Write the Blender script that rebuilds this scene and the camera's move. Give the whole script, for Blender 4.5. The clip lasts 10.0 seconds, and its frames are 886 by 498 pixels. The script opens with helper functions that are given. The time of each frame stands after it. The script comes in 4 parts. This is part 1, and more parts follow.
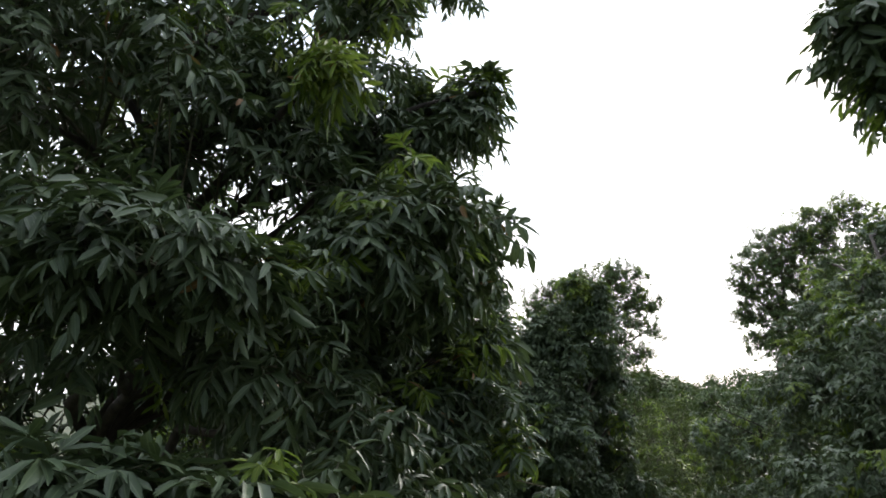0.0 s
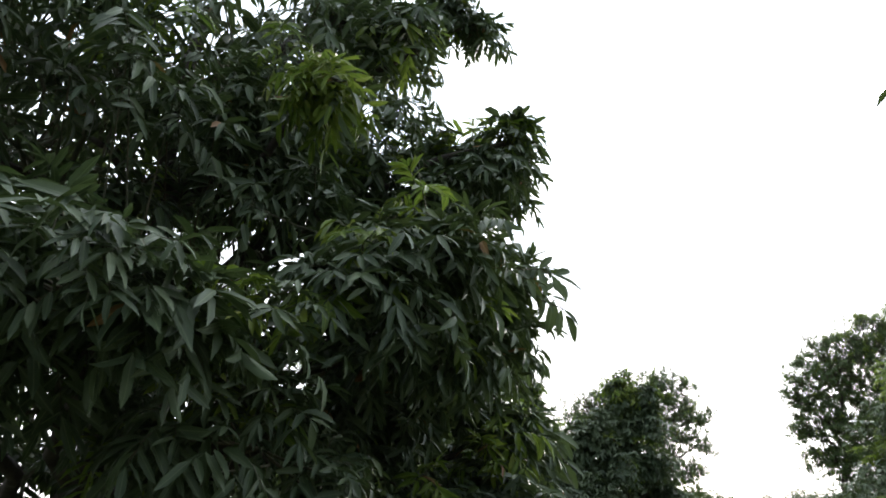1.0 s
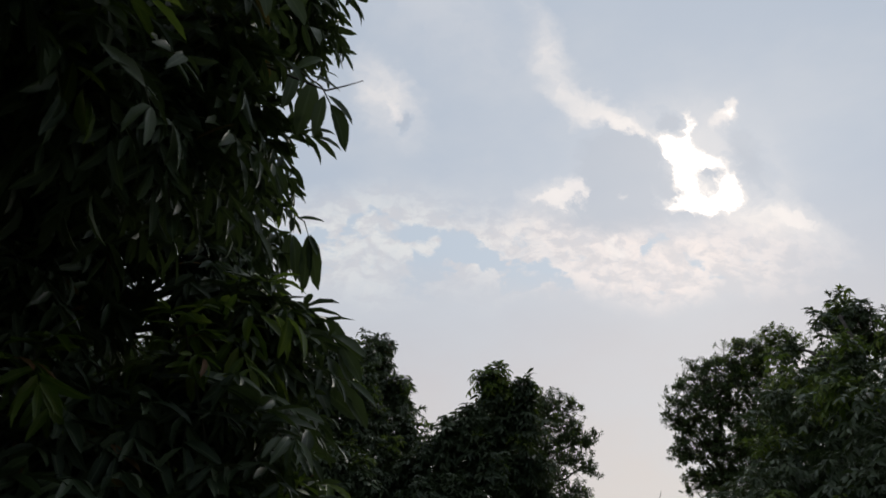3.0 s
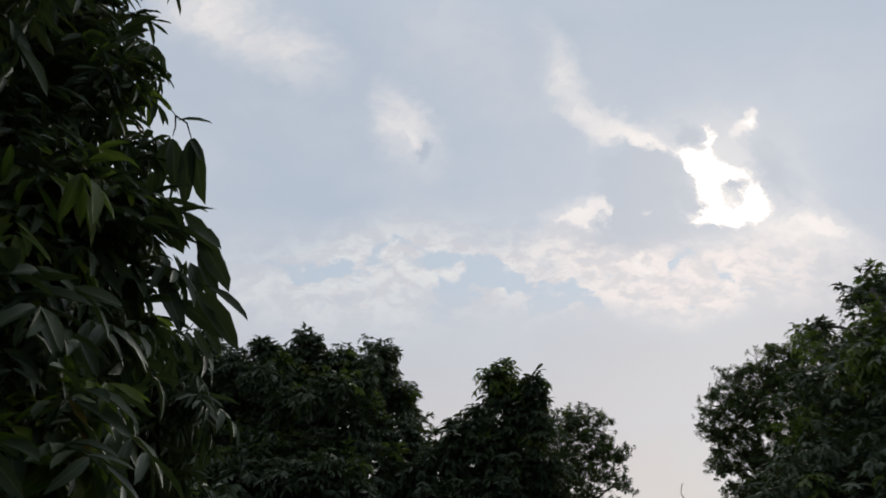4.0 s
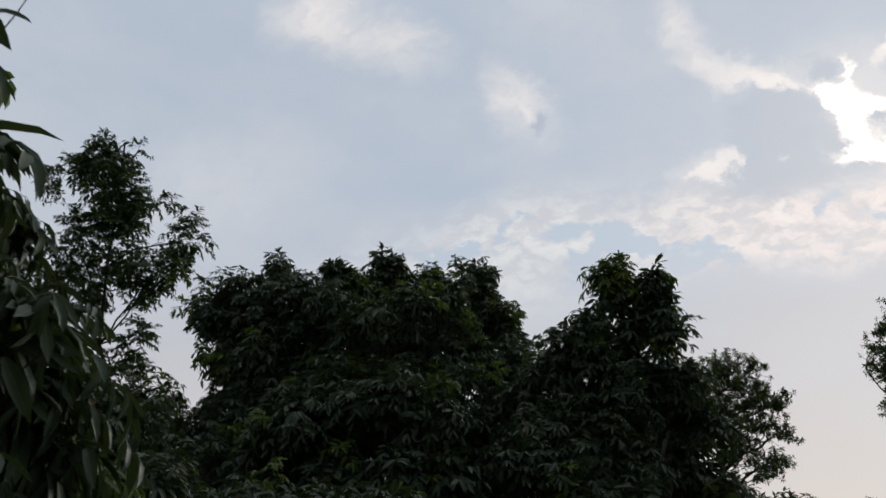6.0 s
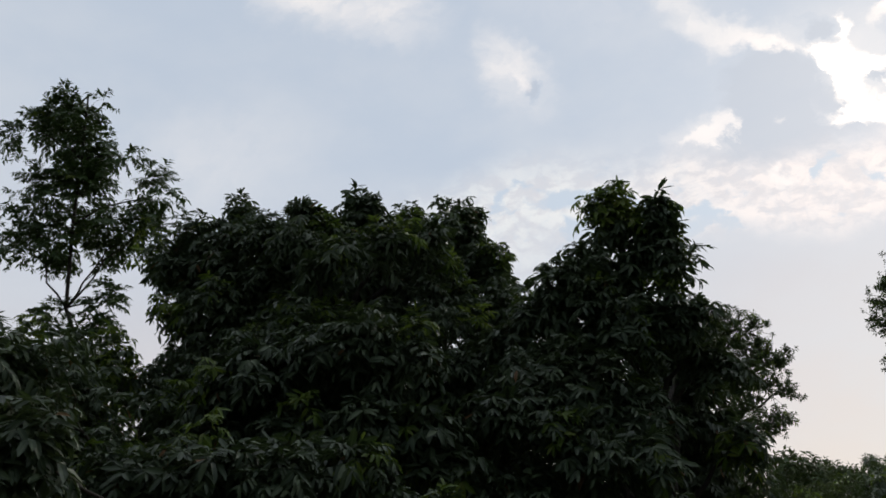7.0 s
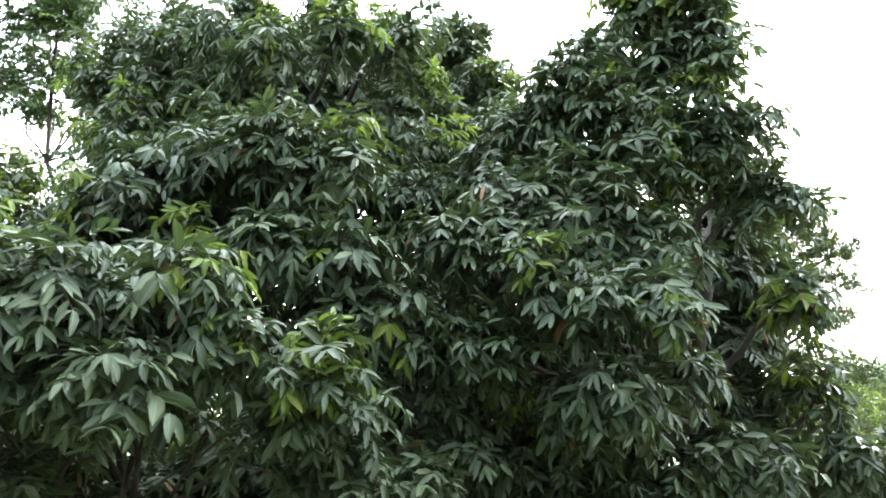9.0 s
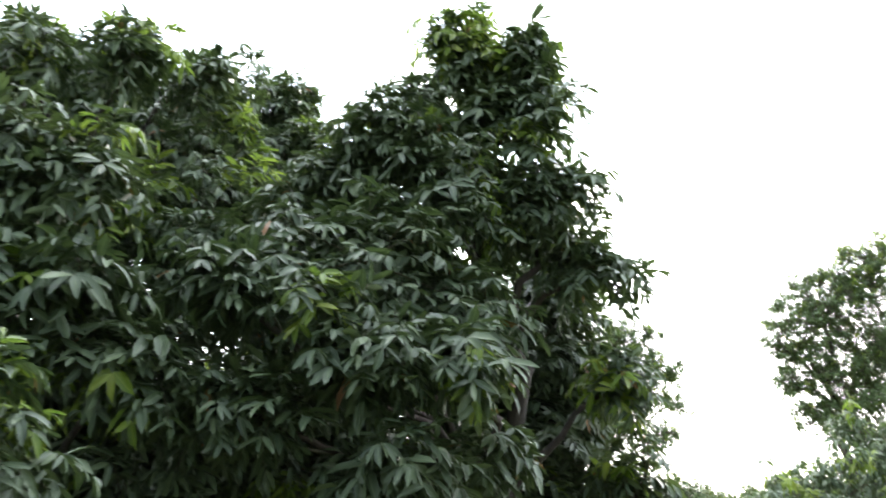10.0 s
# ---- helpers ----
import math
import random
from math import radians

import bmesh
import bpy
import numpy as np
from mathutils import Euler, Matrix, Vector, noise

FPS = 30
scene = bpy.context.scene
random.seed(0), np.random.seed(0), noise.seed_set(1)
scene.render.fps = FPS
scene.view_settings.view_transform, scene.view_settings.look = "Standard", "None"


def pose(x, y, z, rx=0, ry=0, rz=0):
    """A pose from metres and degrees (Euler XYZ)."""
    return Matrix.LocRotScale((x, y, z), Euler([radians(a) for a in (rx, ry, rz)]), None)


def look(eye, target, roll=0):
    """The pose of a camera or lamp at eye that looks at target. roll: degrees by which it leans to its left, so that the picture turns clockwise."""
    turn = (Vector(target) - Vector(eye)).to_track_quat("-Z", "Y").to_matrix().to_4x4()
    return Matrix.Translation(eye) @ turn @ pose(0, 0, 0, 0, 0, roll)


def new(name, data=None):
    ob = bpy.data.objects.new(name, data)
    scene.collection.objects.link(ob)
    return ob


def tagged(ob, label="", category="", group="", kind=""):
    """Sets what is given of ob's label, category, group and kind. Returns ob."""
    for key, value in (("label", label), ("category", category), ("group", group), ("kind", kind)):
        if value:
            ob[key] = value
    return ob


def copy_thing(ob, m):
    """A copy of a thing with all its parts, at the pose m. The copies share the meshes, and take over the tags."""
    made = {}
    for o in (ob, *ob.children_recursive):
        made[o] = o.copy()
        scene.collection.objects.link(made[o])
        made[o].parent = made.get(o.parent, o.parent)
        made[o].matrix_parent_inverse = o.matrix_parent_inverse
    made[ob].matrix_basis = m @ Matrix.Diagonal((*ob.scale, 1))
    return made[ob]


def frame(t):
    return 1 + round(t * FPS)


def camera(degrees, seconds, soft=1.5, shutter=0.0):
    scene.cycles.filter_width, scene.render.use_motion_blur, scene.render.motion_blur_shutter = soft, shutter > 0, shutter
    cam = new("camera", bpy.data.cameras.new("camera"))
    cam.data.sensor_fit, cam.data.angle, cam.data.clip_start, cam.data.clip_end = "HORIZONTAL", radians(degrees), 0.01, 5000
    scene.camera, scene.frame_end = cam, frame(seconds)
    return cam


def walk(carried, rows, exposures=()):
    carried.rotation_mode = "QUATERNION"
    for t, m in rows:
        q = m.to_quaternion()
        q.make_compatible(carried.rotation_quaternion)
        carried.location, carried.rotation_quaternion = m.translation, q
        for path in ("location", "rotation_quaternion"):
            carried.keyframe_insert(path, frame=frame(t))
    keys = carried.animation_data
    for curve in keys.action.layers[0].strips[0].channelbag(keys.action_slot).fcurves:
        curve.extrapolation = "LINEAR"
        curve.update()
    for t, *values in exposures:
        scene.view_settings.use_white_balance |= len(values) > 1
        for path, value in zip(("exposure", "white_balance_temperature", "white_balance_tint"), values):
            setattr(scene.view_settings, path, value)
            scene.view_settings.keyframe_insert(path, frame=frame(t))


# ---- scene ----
cam = camera(61.3, 10.0, soft=1.7, shutter=0.15)
PATH = [
    (0, (0.000, 0.000, 1.650), (-0.111, 2.936, 2.257), 0.84),
    (0.5, (-0.031, 0.444, 1.625), (-0.260, 3.351, 2.329), 1.13),
    (0.7, (-0.014, 0.609, 1.627), (-0.249, 3.488, 2.436), 1.32),
    (1, (0.058, 0.827, 1.559), (-0.204, 3.630, 2.596), 1.52),
    (1.3, (0.093, 1.164, 1.571), (-0.232, 3.915, 2.724), 0.05),
    (1.5, (0.115, 1.316, 1.540), (-0.224, 4.047, 2.735), -1.44),
    (1.8, (0.160, 1.637, 1.527), (-0.061, 4.345, 2.799), -0.67),
    (2, (0.254, 1.805, 1.519), (0.304, 4.526, 2.781), -2.11),
    (2.2, (0.341, 2.006, 1.510), (0.483, 4.726, 2.766), -1.06),
    (2.5, (0.435, 2.255, 1.446), (0.540, 4.981, 2.696), 1.80),
    (2.7, (0.509, 2.478, 1.412), (0.624, 5.256, 2.538), 1.36),
    (3.8, (0.914, 3.177, 1.081), (1.086, 5.895, 2.337), -1.40),
    (4, (1.038, 3.476, 1.120), (1.079, 6.205, 2.366), -1.60),
    (4.5, (1.098, 3.994, 1.047), (0.893, 6.708, 2.309), -0.29),
    (5, (1.264, 4.479, 0.942), (0.847, 7.192, 2.152), -2.23),
    (5.2, (1.342, 4.658, 0.905), (0.888, 7.403, 2.027), -4.28),
    (6.3, (1.444, 5.858, 0.774), (0.973, 8.566, 1.974), -3.21),
    (6.5, (1.449, 6.073, 0.779), (0.964, 8.826, 1.868), -5.36),
    (7, (1.435, 6.600, 0.766), (0.962, 9.360, 1.842), -4.76),
    (7.5, (1.504, 7.066, 0.677), (0.956, 9.849, 1.653), -2.80),
    (7.8, (1.563, 7.440, 0.627), (0.871, 10.282, 1.292), -0.96),
    (8, (1.602, 7.652, 0.602), (0.895, 10.509, 1.183), -1.16),
    (8.5, (1.684, 8.155, 0.611), (0.965, 11.005, 1.209), -2.96),
    (8.8, (1.740, 8.418, 0.580), (1.019, 11.249, 1.264), -2.80),
    (9, (1.775, 8.628, 0.584), (1.030, 11.450, 1.278), -2.47),
    (9.2, (1.799, 8.783, 0.556), (1.035, 11.585, 1.307), -2.21),
    (9.5, (1.803, 9.005, 0.500), (1.068, 11.707, 1.575), 0.42),
    (9.8, (1.866, 9.314, 0.442), (1.492, 12.058, 1.595), 0.77),
    (10, (1.957, 9.507, 0.411), (1.836, 12.293, 1.518), -2.72),
]
# The sky brightens and dims the picture as the lens tilts away from it and back.
EXPOSURES = [(0.0, 2.0), (1.0, 2.25), (1.5, 1.55), (2.0, 0.72), (2.5, 0.25), (3.0, 0.0), (6.6, 0.0), (7.0, 0.18), (7.5, 0.20), (7.8, 0.35), (8.0, 1.78),
             (8.5, 3.58), (9.0, 4.15), (9.5, 4.58), (10.0, 3.7)]
walk(cam, [(t, look(eye, target, roll)) for t, eye, target, roll in PATH], EXPOSURES)

# ---- world and sun ----
SUN_WAY = Vector((0.366, 0.817, 0.446))   # towards the brightest gap in the clouds


def math_node(tree, op, a, b=None, clamp=False):
    n = tree.nodes.new("ShaderNodeMath")
    n.operation, n.use_clamp = op, clamp
    for i, v in enumerate((a, b)):
        if v is None:
            continue
        if isinstance(v, (int, float)):
            n.inputs[i].default_value = v
        else:
            tree.links.new(v, n.inputs[i])
    return n.outputs[0]


def smooth_step(tree, v, low, high, to_low=0.0, to_high=1.0):
    n = tree.nodes.new("ShaderNodeMapRange")
    n.interpolation_type = "SMOOTHSTEP"
    tree.links.new(v, n.inputs["Value"])
    for name, value in (("From Min", low), ("From Max", high), ("To Min", to_low), ("To Max", to_high)):
        n.inputs[name].default_value = value
    return n.outputs["Result"]


def mix_colour(tree, fac, a, b, blend="MIX"):
    n = tree.nodes.new("ShaderNodeMix")
    n.data_type, n.blend_type = "RGBA", blend
    for sock, v in ((n.inputs[0], fac), (n.inputs[6], a), (n.inputs[7], b)):
        if isinstance(v, (int, float)):
            sock.default_value = v
        elif isinstance(v, tuple):
            sock.default_value = (*v, 1.0)
        else:
            tree.links.new(v, sock)
    return n.outputs[2]


def noise_node(tree, vector, scale, detail=4.0, rough=0.55, stretch=None):
    n = tree.nodes.new("ShaderNodeTexNoise")
    n.inputs["Scale"].default_value, n.inputs["Detail"].default_value, n.inputs["Roughness"].default_value = scale, detail, rough
    if stretch:
        m = tree.nodes.new("ShaderNodeMapping")
        m.inputs["Scale"].default_value = stretch
        tree.links.new(vector, m.inputs["Vector"])
        vector = m.outputs["Vector"]
    tree.links.new(vector, n.inputs["Vector"])
    return n


world = bpy.data.worlds.new("sky")
scene.world = world
world.use_nodes = True
wt = world.node_tree
wt.nodes.clear()
w_out, w_bg = wt.nodes.new("ShaderNodeOutputWorld"), wt.nodes.new("ShaderNodeBackground")
wt.links.new(w_bg.outputs[0], w_out.inputs["Surface"])
clear = wt.nodes.new("ShaderNodeTexSky")
clear.sky_type, clear.sun_disc = "NISHITA", False
clear.sun_elevation, clear.sun_rotation = math.asin(SUN_WAY.z), math.atan2(SUN_WAY.x, SUN_WAY.y)
coord = wt.nodes.new("ShaderNodeTexCoord")
way = coord.outputs["Generated"]
split = wt.nodes.new("ShaderNodeSeparateXYZ")
wt.links.new(way, split.inputs[0])
ahead = math_node(wt, "MAXIMUM", split.outputs[1], 0.12)
flat = wt.nodes.new("ShaderNodeCombineXYZ")      # the cloud sheet: across, up
wt.links.new(math_node(wt, "DIVIDE", split.outputs[0], ahead), flat.inputs[0])
wt.links.new(math_node(wt, "DIVIDE", split.outputs[2], ahead), flat.inputs[1])
front = smooth_step(wt, split.outputs[1], 0.15, 0.45)


def warped(scale, amount, detail=5.0, start=None):
    start = start or flat.outputs[0]
    n = noise_node(wt, start, scale, detail, 0.6)
    centred = wt.nodes.new("ShaderNodeVectorMath")
    centred.operation = "SUBTRACT"
    wt.links.new(n.outputs["Color"], centred.inputs[0])
    centred.inputs[1].default_value = (0.5, 0.5, 0.5)
    scaled = wt.nodes.new("ShaderNodeVectorMath")
    scaled.operation = "SCALE"
    wt.links.new(centred.outputs[0], scaled.inputs[0])
    scaled.inputs["Scale"].default_value = amount
    total = wt.nodes.new("ShaderNodeVectorMath")
    total.operation = "ADD"
    wt.links.new(start, total.inputs[0])
    wt.links.new(scaled.outputs[0], total.inputs[1])
    flatten = wt.nodes.new("ShaderNodeVectorMath")
    flatten.operation = "MULTIPLY"
    wt.links.new(total.outputs[0], flatten.inputs[0])
    flatten.inputs[1].default_value = (1, 1, 0)
    return flatten.outputs[0]


def clouds(vector, blobs):
    """The sum of soft cloud puffs: across, up, half width, half height, turn in degrees, weight."""
    total = None
    for u, v, su, sv, turn, weight in blobs:
        m = wt.nodes.new("ShaderNodeMapping")
        m.vector_type = "TEXTURE"
        m.inputs["Location"].default_value = (u, v, 0)
        m.inputs["Rotation"].default_value = (0, 0, radians(turn))
        m.inputs["Scale"].default_value = (su, sv, 1)
        wt.links.new(vector, m.inputs["Vector"])
        length = wt.nodes.new("ShaderNodeVectorMath")
        length.operation = "LENGTH"
        wt.links.new(m.outputs[0], length.inputs[0])
        puff = smooth_step(wt, length.outputs["Value"], 0.0, 1.0, weight, 0.0)
        total = puff if total is None else math_node(wt, "ADD", total, puff)
    return total


soft = warped(5.0, 0.16, 6.0)
ragged = warped(34.0, 0.045, 6.0, warped(9.0, 0.11, 5.0))
pale = clouds(ragged, [
    (0.215, 0.78, 0.17, 0.055, 108, 0.75), (0.30, 0.660, 0.14, 0.050, -30, 0.95), (0.45, 0.56, 0.19, 0.16, 0, 0.75),
    (-0.04, 0.67, 0.07, 0.12, 20, 0.95), (-0.37, 0.92, 0.12, 0.13, 20, 1.0), (-0.24, 0.83, 0.16, 0.09, 150, 0.85),
    (0.06, 0.83, 0.16, 0.26, 40, 0.25), (0.56, 0.47, 0.15, 0.07, -20, 1.0), (-0.55, 0.6, 0.26, 0.15, 0, 0.3), (0.22, 0.50, 0.11, 0.055, 30, 0.9)])
tufts = noise_node(wt, ragged, 9.0, 7.0, 0.6)
pale = math_node(wt, "MULTIPLY", pale, smooth_step(wt, tufts.outputs[0], 0.28, 0.62, 0.35, 1.1))
dark = clouds(ragged, [(0.325, 0.555, 0.11, 0.125, 0, 1.6), (0.31, 0.48, 0.26, 0.05, 0, 0.9), (-0.022, 0.635, 0.022, 0.03, 0, 1.6),
                       (0.464, 0.556, 0.030, 0.019, 20, 1.5), (0.407, 0.531, 0.040, 0.032, -20, 0.8), (0.408, 0.646, 0.036, 0.026, 0, 1.1), (0.53, 0.58, 0.06, 0.10, 0, 0.9)])
gap = clouds(ragged, [(0.428, 0.588, 0.078, 0.046, -14, 1.6), (0.440, 0.505, 0.075, 0.042, 8, 1.6), (0.485, 0.540, 0.032, 0.055, 10, 1.1), (0.425, 0.550, 0.035, 0.05, 0, 0.9), (0.508, 0.660, 0.026, 0.040, -30, 0.7), (0.445, 0.640, 0.016, 0.045, 0, 0.8),
                      (0.345, 0.632, 0.085, 0.022, -20, 0.8)])
wisps = clouds(ragged, [(0.225, 0.505, 0.085, 0.026, 20, 1.0), (0.255, 0.53, 0.026, 0.05, 0, 0.8), (-0.035, 0.65, 0.035, 0.05, 20, 0.7),
                        (0.30, 0.435, 0.04, 0.025, 0, 0.9), (-0.383, 0.935, 0.03, 0.05, 30, 0.6), (0.336, 0.515, 0.02, 0.02, 0, 0.55), (0.325, 0.640, 0.10, 0.028, -22, 0.9), (0.505, 0.655, 0.035, 0.055, -30, 0.9),
                        (0.58, 0.475, 0.08, 0.03, -20, 0.9)])
band = clouds(soft, [(-0.08, 0.42, 0.46, 0.12, 4, 0.95), (0.33, 0.415, 0.40, 0.095, -2, 1.4)])
puffs = noise_node(wt, warped(12.0, 0.05, 4.0), 1.0, 6.0, 0.58, (20.0, 33.0, 1.0))
cells = wt.nodes.new("ShaderNodeTexVoronoi")          # rounded heads of the small clouds
cells.feature = "SMOOTH_F1"
cells.inputs["Smoothness"].default_value = 0.6
cells.inputs["Scale"].default_value = 1.0
heads_map = wt.nodes.new("ShaderNodeMapping")
heads_map.inputs["Scale"].default_value = (20.0, 36.0, 1.0)
wt.links.new(warped(26.0, 0.03, 3.0), heads_map.inputs["Vector"])
wt.links.new(heads_map.outputs[0], cells.inputs["Vector"])
heaped = math_node(wt, "SUBTRACT", math_node(wt, "MULTIPLY", puffs.outputs[0], 0.9), math_node(wt, "MULTIPLY", cells.outputs["Distance"], 0.32))
streak = clouds(ragged, [(-0.15, 0.432, 0.13, 0.030, -4, 0.9), (0.06, 0.418, 0.11, 0.036, -8, 1.1), (0.17, 0.386, 0.14, 0.034, -14, 1.2), (0.02, 0.378, 0.06, 0.045, 10, 0.9),
                        (-0.06, 0.468, 0.05, 0.022, 20, 0.7), (0.36, 0.428, 0.05, 0.022, 20, 0.7), (0.43, 0.400, 0.06, 0.020, 5, 0.6)])   # clear sky between the heaps
heaped = math_node(wt, "SUBTRACT", math_node(wt, "ADD", heaped, 0.14), math_node(wt, "MULTIPLY", math_node(wt, "MINIMUM", streak, 1.0), 0.34))
puff = smooth_step(wt, heaped, 0.17, 0.34)
veil = noise_node(wt, way, 2.6, 6.0, 0.55, (1.0, 1.0, 2.0))

up = wt.nodes.new("ShaderNodeSeparateXYZ")
wt.links.new(flat.outputs[0], up.inputs[0])
tone = mix_colour(wt, smooth_step(wt, split.outputs[2], 0.10, 0.48), (0.640, 0.598, 0.596), (0.480, 0.545, 0.640))
tone = mix_colour(wt, smooth_step(wt, veil.outputs[0], 0.38, 0.66, 0.0, 0.6), tone, (0.600, 0.632, 0.682))
pale_now = math_node(wt, "MULTIPLY", math_node(wt, "SUBTRACT", pale, math_node(wt, "MULTIPLY", dark, 0.55), True), front)
tone = mix_colour(wt, pale_now, tone, (0.830, 0.800, 0.790))
in_band = math_node(wt, "MULTIPLY", math_node(wt, "MINIMUM", band, 1.0), front)
lit_puff = mix_colour(wt, smooth_step(wt, up.outputs[0], -0.05, 0.35), (0.770, 0.775, 0.770), (0.860, 0.785, 0.765))
fine_puffs = noise_node(wt, ragged, 46.0, 4.0, 0.6)
heaps = noise_node(wt, warped(16.0, 0.05, 4.0), 1.0, 5.0, 0.6, (22.0, 38.0, 1.0))
lit_puff = mix_colour(wt, smooth_step(wt, heaps.outputs[0], 0.40, 0.60, 0.8, 0.0), lit_puff, (0.610, 0.605, 0.640))
puff = math_node(wt, "MULTIPLY", puff, smooth_step(wt, fine_puffs.outputs[0], 0.30, 0.60, 0.80, 1.0))
patch = mix_colour(wt, puff, (0.520, 0.595, 0.685), lit_puff)
tone = mix_colour(wt, in_band, tone, patch)
tone = mix_colour(wt, math_node(wt, "MULTIPLY", smooth_step(wt, dark, 0.25, 0.9, 0.0, 0.45), front), tone, (0.440, 0.485, 0.560))
tone = mix_colour(wt, math_node(wt, "MULTIPLY", smooth_step(wt, wisps, 0.25, 0.85, 0.0, 0.7), front), tone, (0.930, 0.870, 0.840))
open_gap = math_node(wt, "SUBTRACT", math_node(wt, "ADD", gap, smooth_step(wt, tufts.outputs[0], 0.3, 0.7, -0.22, 0.12)), math_node(wt, "MULTIPLY", dark, 0.45))
tone = mix_colour(wt, math_node(wt, "MULTIPLY", smooth_step(wt, open_gap, 0.12, 0.60, 0.0, 0.8), front), tone, (0.930, 0.880, 0.850))
tone = mix_colour(wt, math_node(wt, "MULTIPLY", smooth_step(wt, open_gap, 0.42, 0.95), front), tone, (1.60, 1.50, 1.42))
tone = mix_colour(wt, smooth_step(wt, split.outputs[2], 0.62, 0.95), tone, (0.80, 0.85, 0.93))             # unseen zenith brightened to light the leaf tops from above
tone = mix_colour(wt, smooth_step(wt, split.outputs[1], -0.6, 0.4, 0.90, 0.0), tone, (0.10, 0.12, 0.145))   # unseen sky behind the start dimmed to keep the facing leaves dark
thin = wt.nodes.new("ShaderNodeVectorMath")
thin.operation = "SCALE"
wt.links.new(clear.outputs[0], thin.inputs[0])
thin.inputs["Scale"].default_value = 0.08
tone = mix_colour(wt, 0.92, thin.outputs[0], tone)
wt.links.new(tone, w_bg.inputs["Color"])
w_bg.inputs["Strength"].default_value = 1.0

sun_data = bpy.data.lights.new("sun", "SUN")
sun_data.energy, sun_data.angle, sun_data.color = 0.8, radians(14), (1.0, 0.94, 0.86)
sun = new("sun", sun_data)
sun.matrix_world = look(SUN_WAY * 50, (0, 0, 0))

# ---- materials ----


def base_material(name):
    m = bpy.data.materials.new(name)
    m.use_nodes = True
    t = m.node_tree
    return m, t, t.nodes["Principled BSDF"], t.nodes["Material Output"]


def leaf_material(name, deep, mid, light, rough=0.42, glow=0.16):
    """Waxy leaf: tone varies leaf by leaf and in blotches, light passes through in part."""
    m, t, bsdf, out = base_material(name)
    info, geo = t.nodes.new("ShaderNodeObjectInfo"), t.nodes.new("ShaderNodeNewGeometry")
    chance = math_node(t, "FRACT", math_node(t, "ADD", info.outputs["Random"], geo.outputs["Random Per Island"]))
    ramp = t.nodes.new("ShaderNodeValToRGB")
    t.links.new(chance, ramp.inputs[0])
    ramp.color_ramp.elements[0].color, ramp.color_ramp.elements[1].color = (*deep, 1), (*light, 1)
    middle = ramp.color_ramp.elements.new(0.6)
    middle.color = (*mid, 1)
    blotch = noise_node(t, geo.outputs["Position"], 38.0, 3.0)
    broad = noise_node(t, geo.outputs["Position"], 1.1, 2.0)
    tint = mix_colour(t, smooth_step(t, blotch.outputs[0], 0.35, 0.75, 0.0, 0.35), ramp.outputs[0], tuple(c * 1.5 for c in mid))
    tint = mix_colour(t, smooth_step(t, broad.outputs[0], 0.45, 0.7, 0.0, 0.4), tint, light)
    rib = t.nodes.new("ShaderNodeAttribute")
    rib.attribute_name = "across"
    tint = mix_colour(t, smooth_step(t, rib.outputs["Fac"], 0.05, 0.16, 0.45, 0.0), tint, tuple(c * 1.6 + 0.02 for c in light))
    t.links.new(tint, bsdf.inputs["Base Color"])
    t.links.new(smooth_step(t, blotch.outputs[0], 0.3, 0.8, rough - 0.06, rough + 0.12), bsdf.inputs["Roughness"])
    bsdf.inputs["Specular IOR Level"].default_value = 0.34
    bump = t.nodes.new("ShaderNodeBump")
    bump.inputs["Strength"].default_value, bump.inputs["Distance"].default_value = 0.25, 0.004
    t.links.new(blotch.outputs[0], bump.inputs["Height"])
    t.links.new(bump.outputs[0], bsdf.inputs["Normal"])
    thin_leaf = t.nodes.new("ShaderNodeBsdfTranslucent")
    t.links.new(mix_colour(t, 0.6, tint, (0.10, 0.155, 0.03)), thin_leaf.inputs["Color"])
    both = t.nodes.new("ShaderNodeMixShader")
    both.inputs[0].default_value = glow
    t.links.new(bsdf.outputs[0], both.inputs[1])
    t.links.new(thin_leaf.outputs[0], both.inputs[2])
    t.links.new(both.outputs[0], out.inputs["Surface"])
    return m


def bark_material(name, dark_tone, light_tone):
    m, t, bsdf, out = base_material(name)
    tex = t.nodes.new("ShaderNodeTexCoord")
    grain = noise_node(t, tex.outputs["Object"], 14.0, 6.0, 0.65, (1, 1, 0.25))
    lichen = noise_node(t, tex.outputs["Object"], 3.0, 4.0)
    tint = mix_colour(t, smooth_step(t, grain.outputs[0], 0.35, 0.7), dark_tone, light_tone)
    tint = mix_colour(t, smooth_step(t, lichen.outputs[0], 0.55, 0.7, 0.0, 0.5), tint, (0.16, 0.17, 0.13))
    t.links.new(tint, bsdf.inputs["Base Color"])
    bsdf.inputs["Roughness"].default_value = 0.9
    bump = t.nodes.new("ShaderNodeBump")
    bump.inputs["Strength"].default_value, bump.inputs["Distance"].default_value = 0.6, 0.02
    t.links.new(grain.outputs[0], bump.inputs["Height"])
    t.links.new(bump.outputs[0], bsdf.inputs["Normal"])
    return m


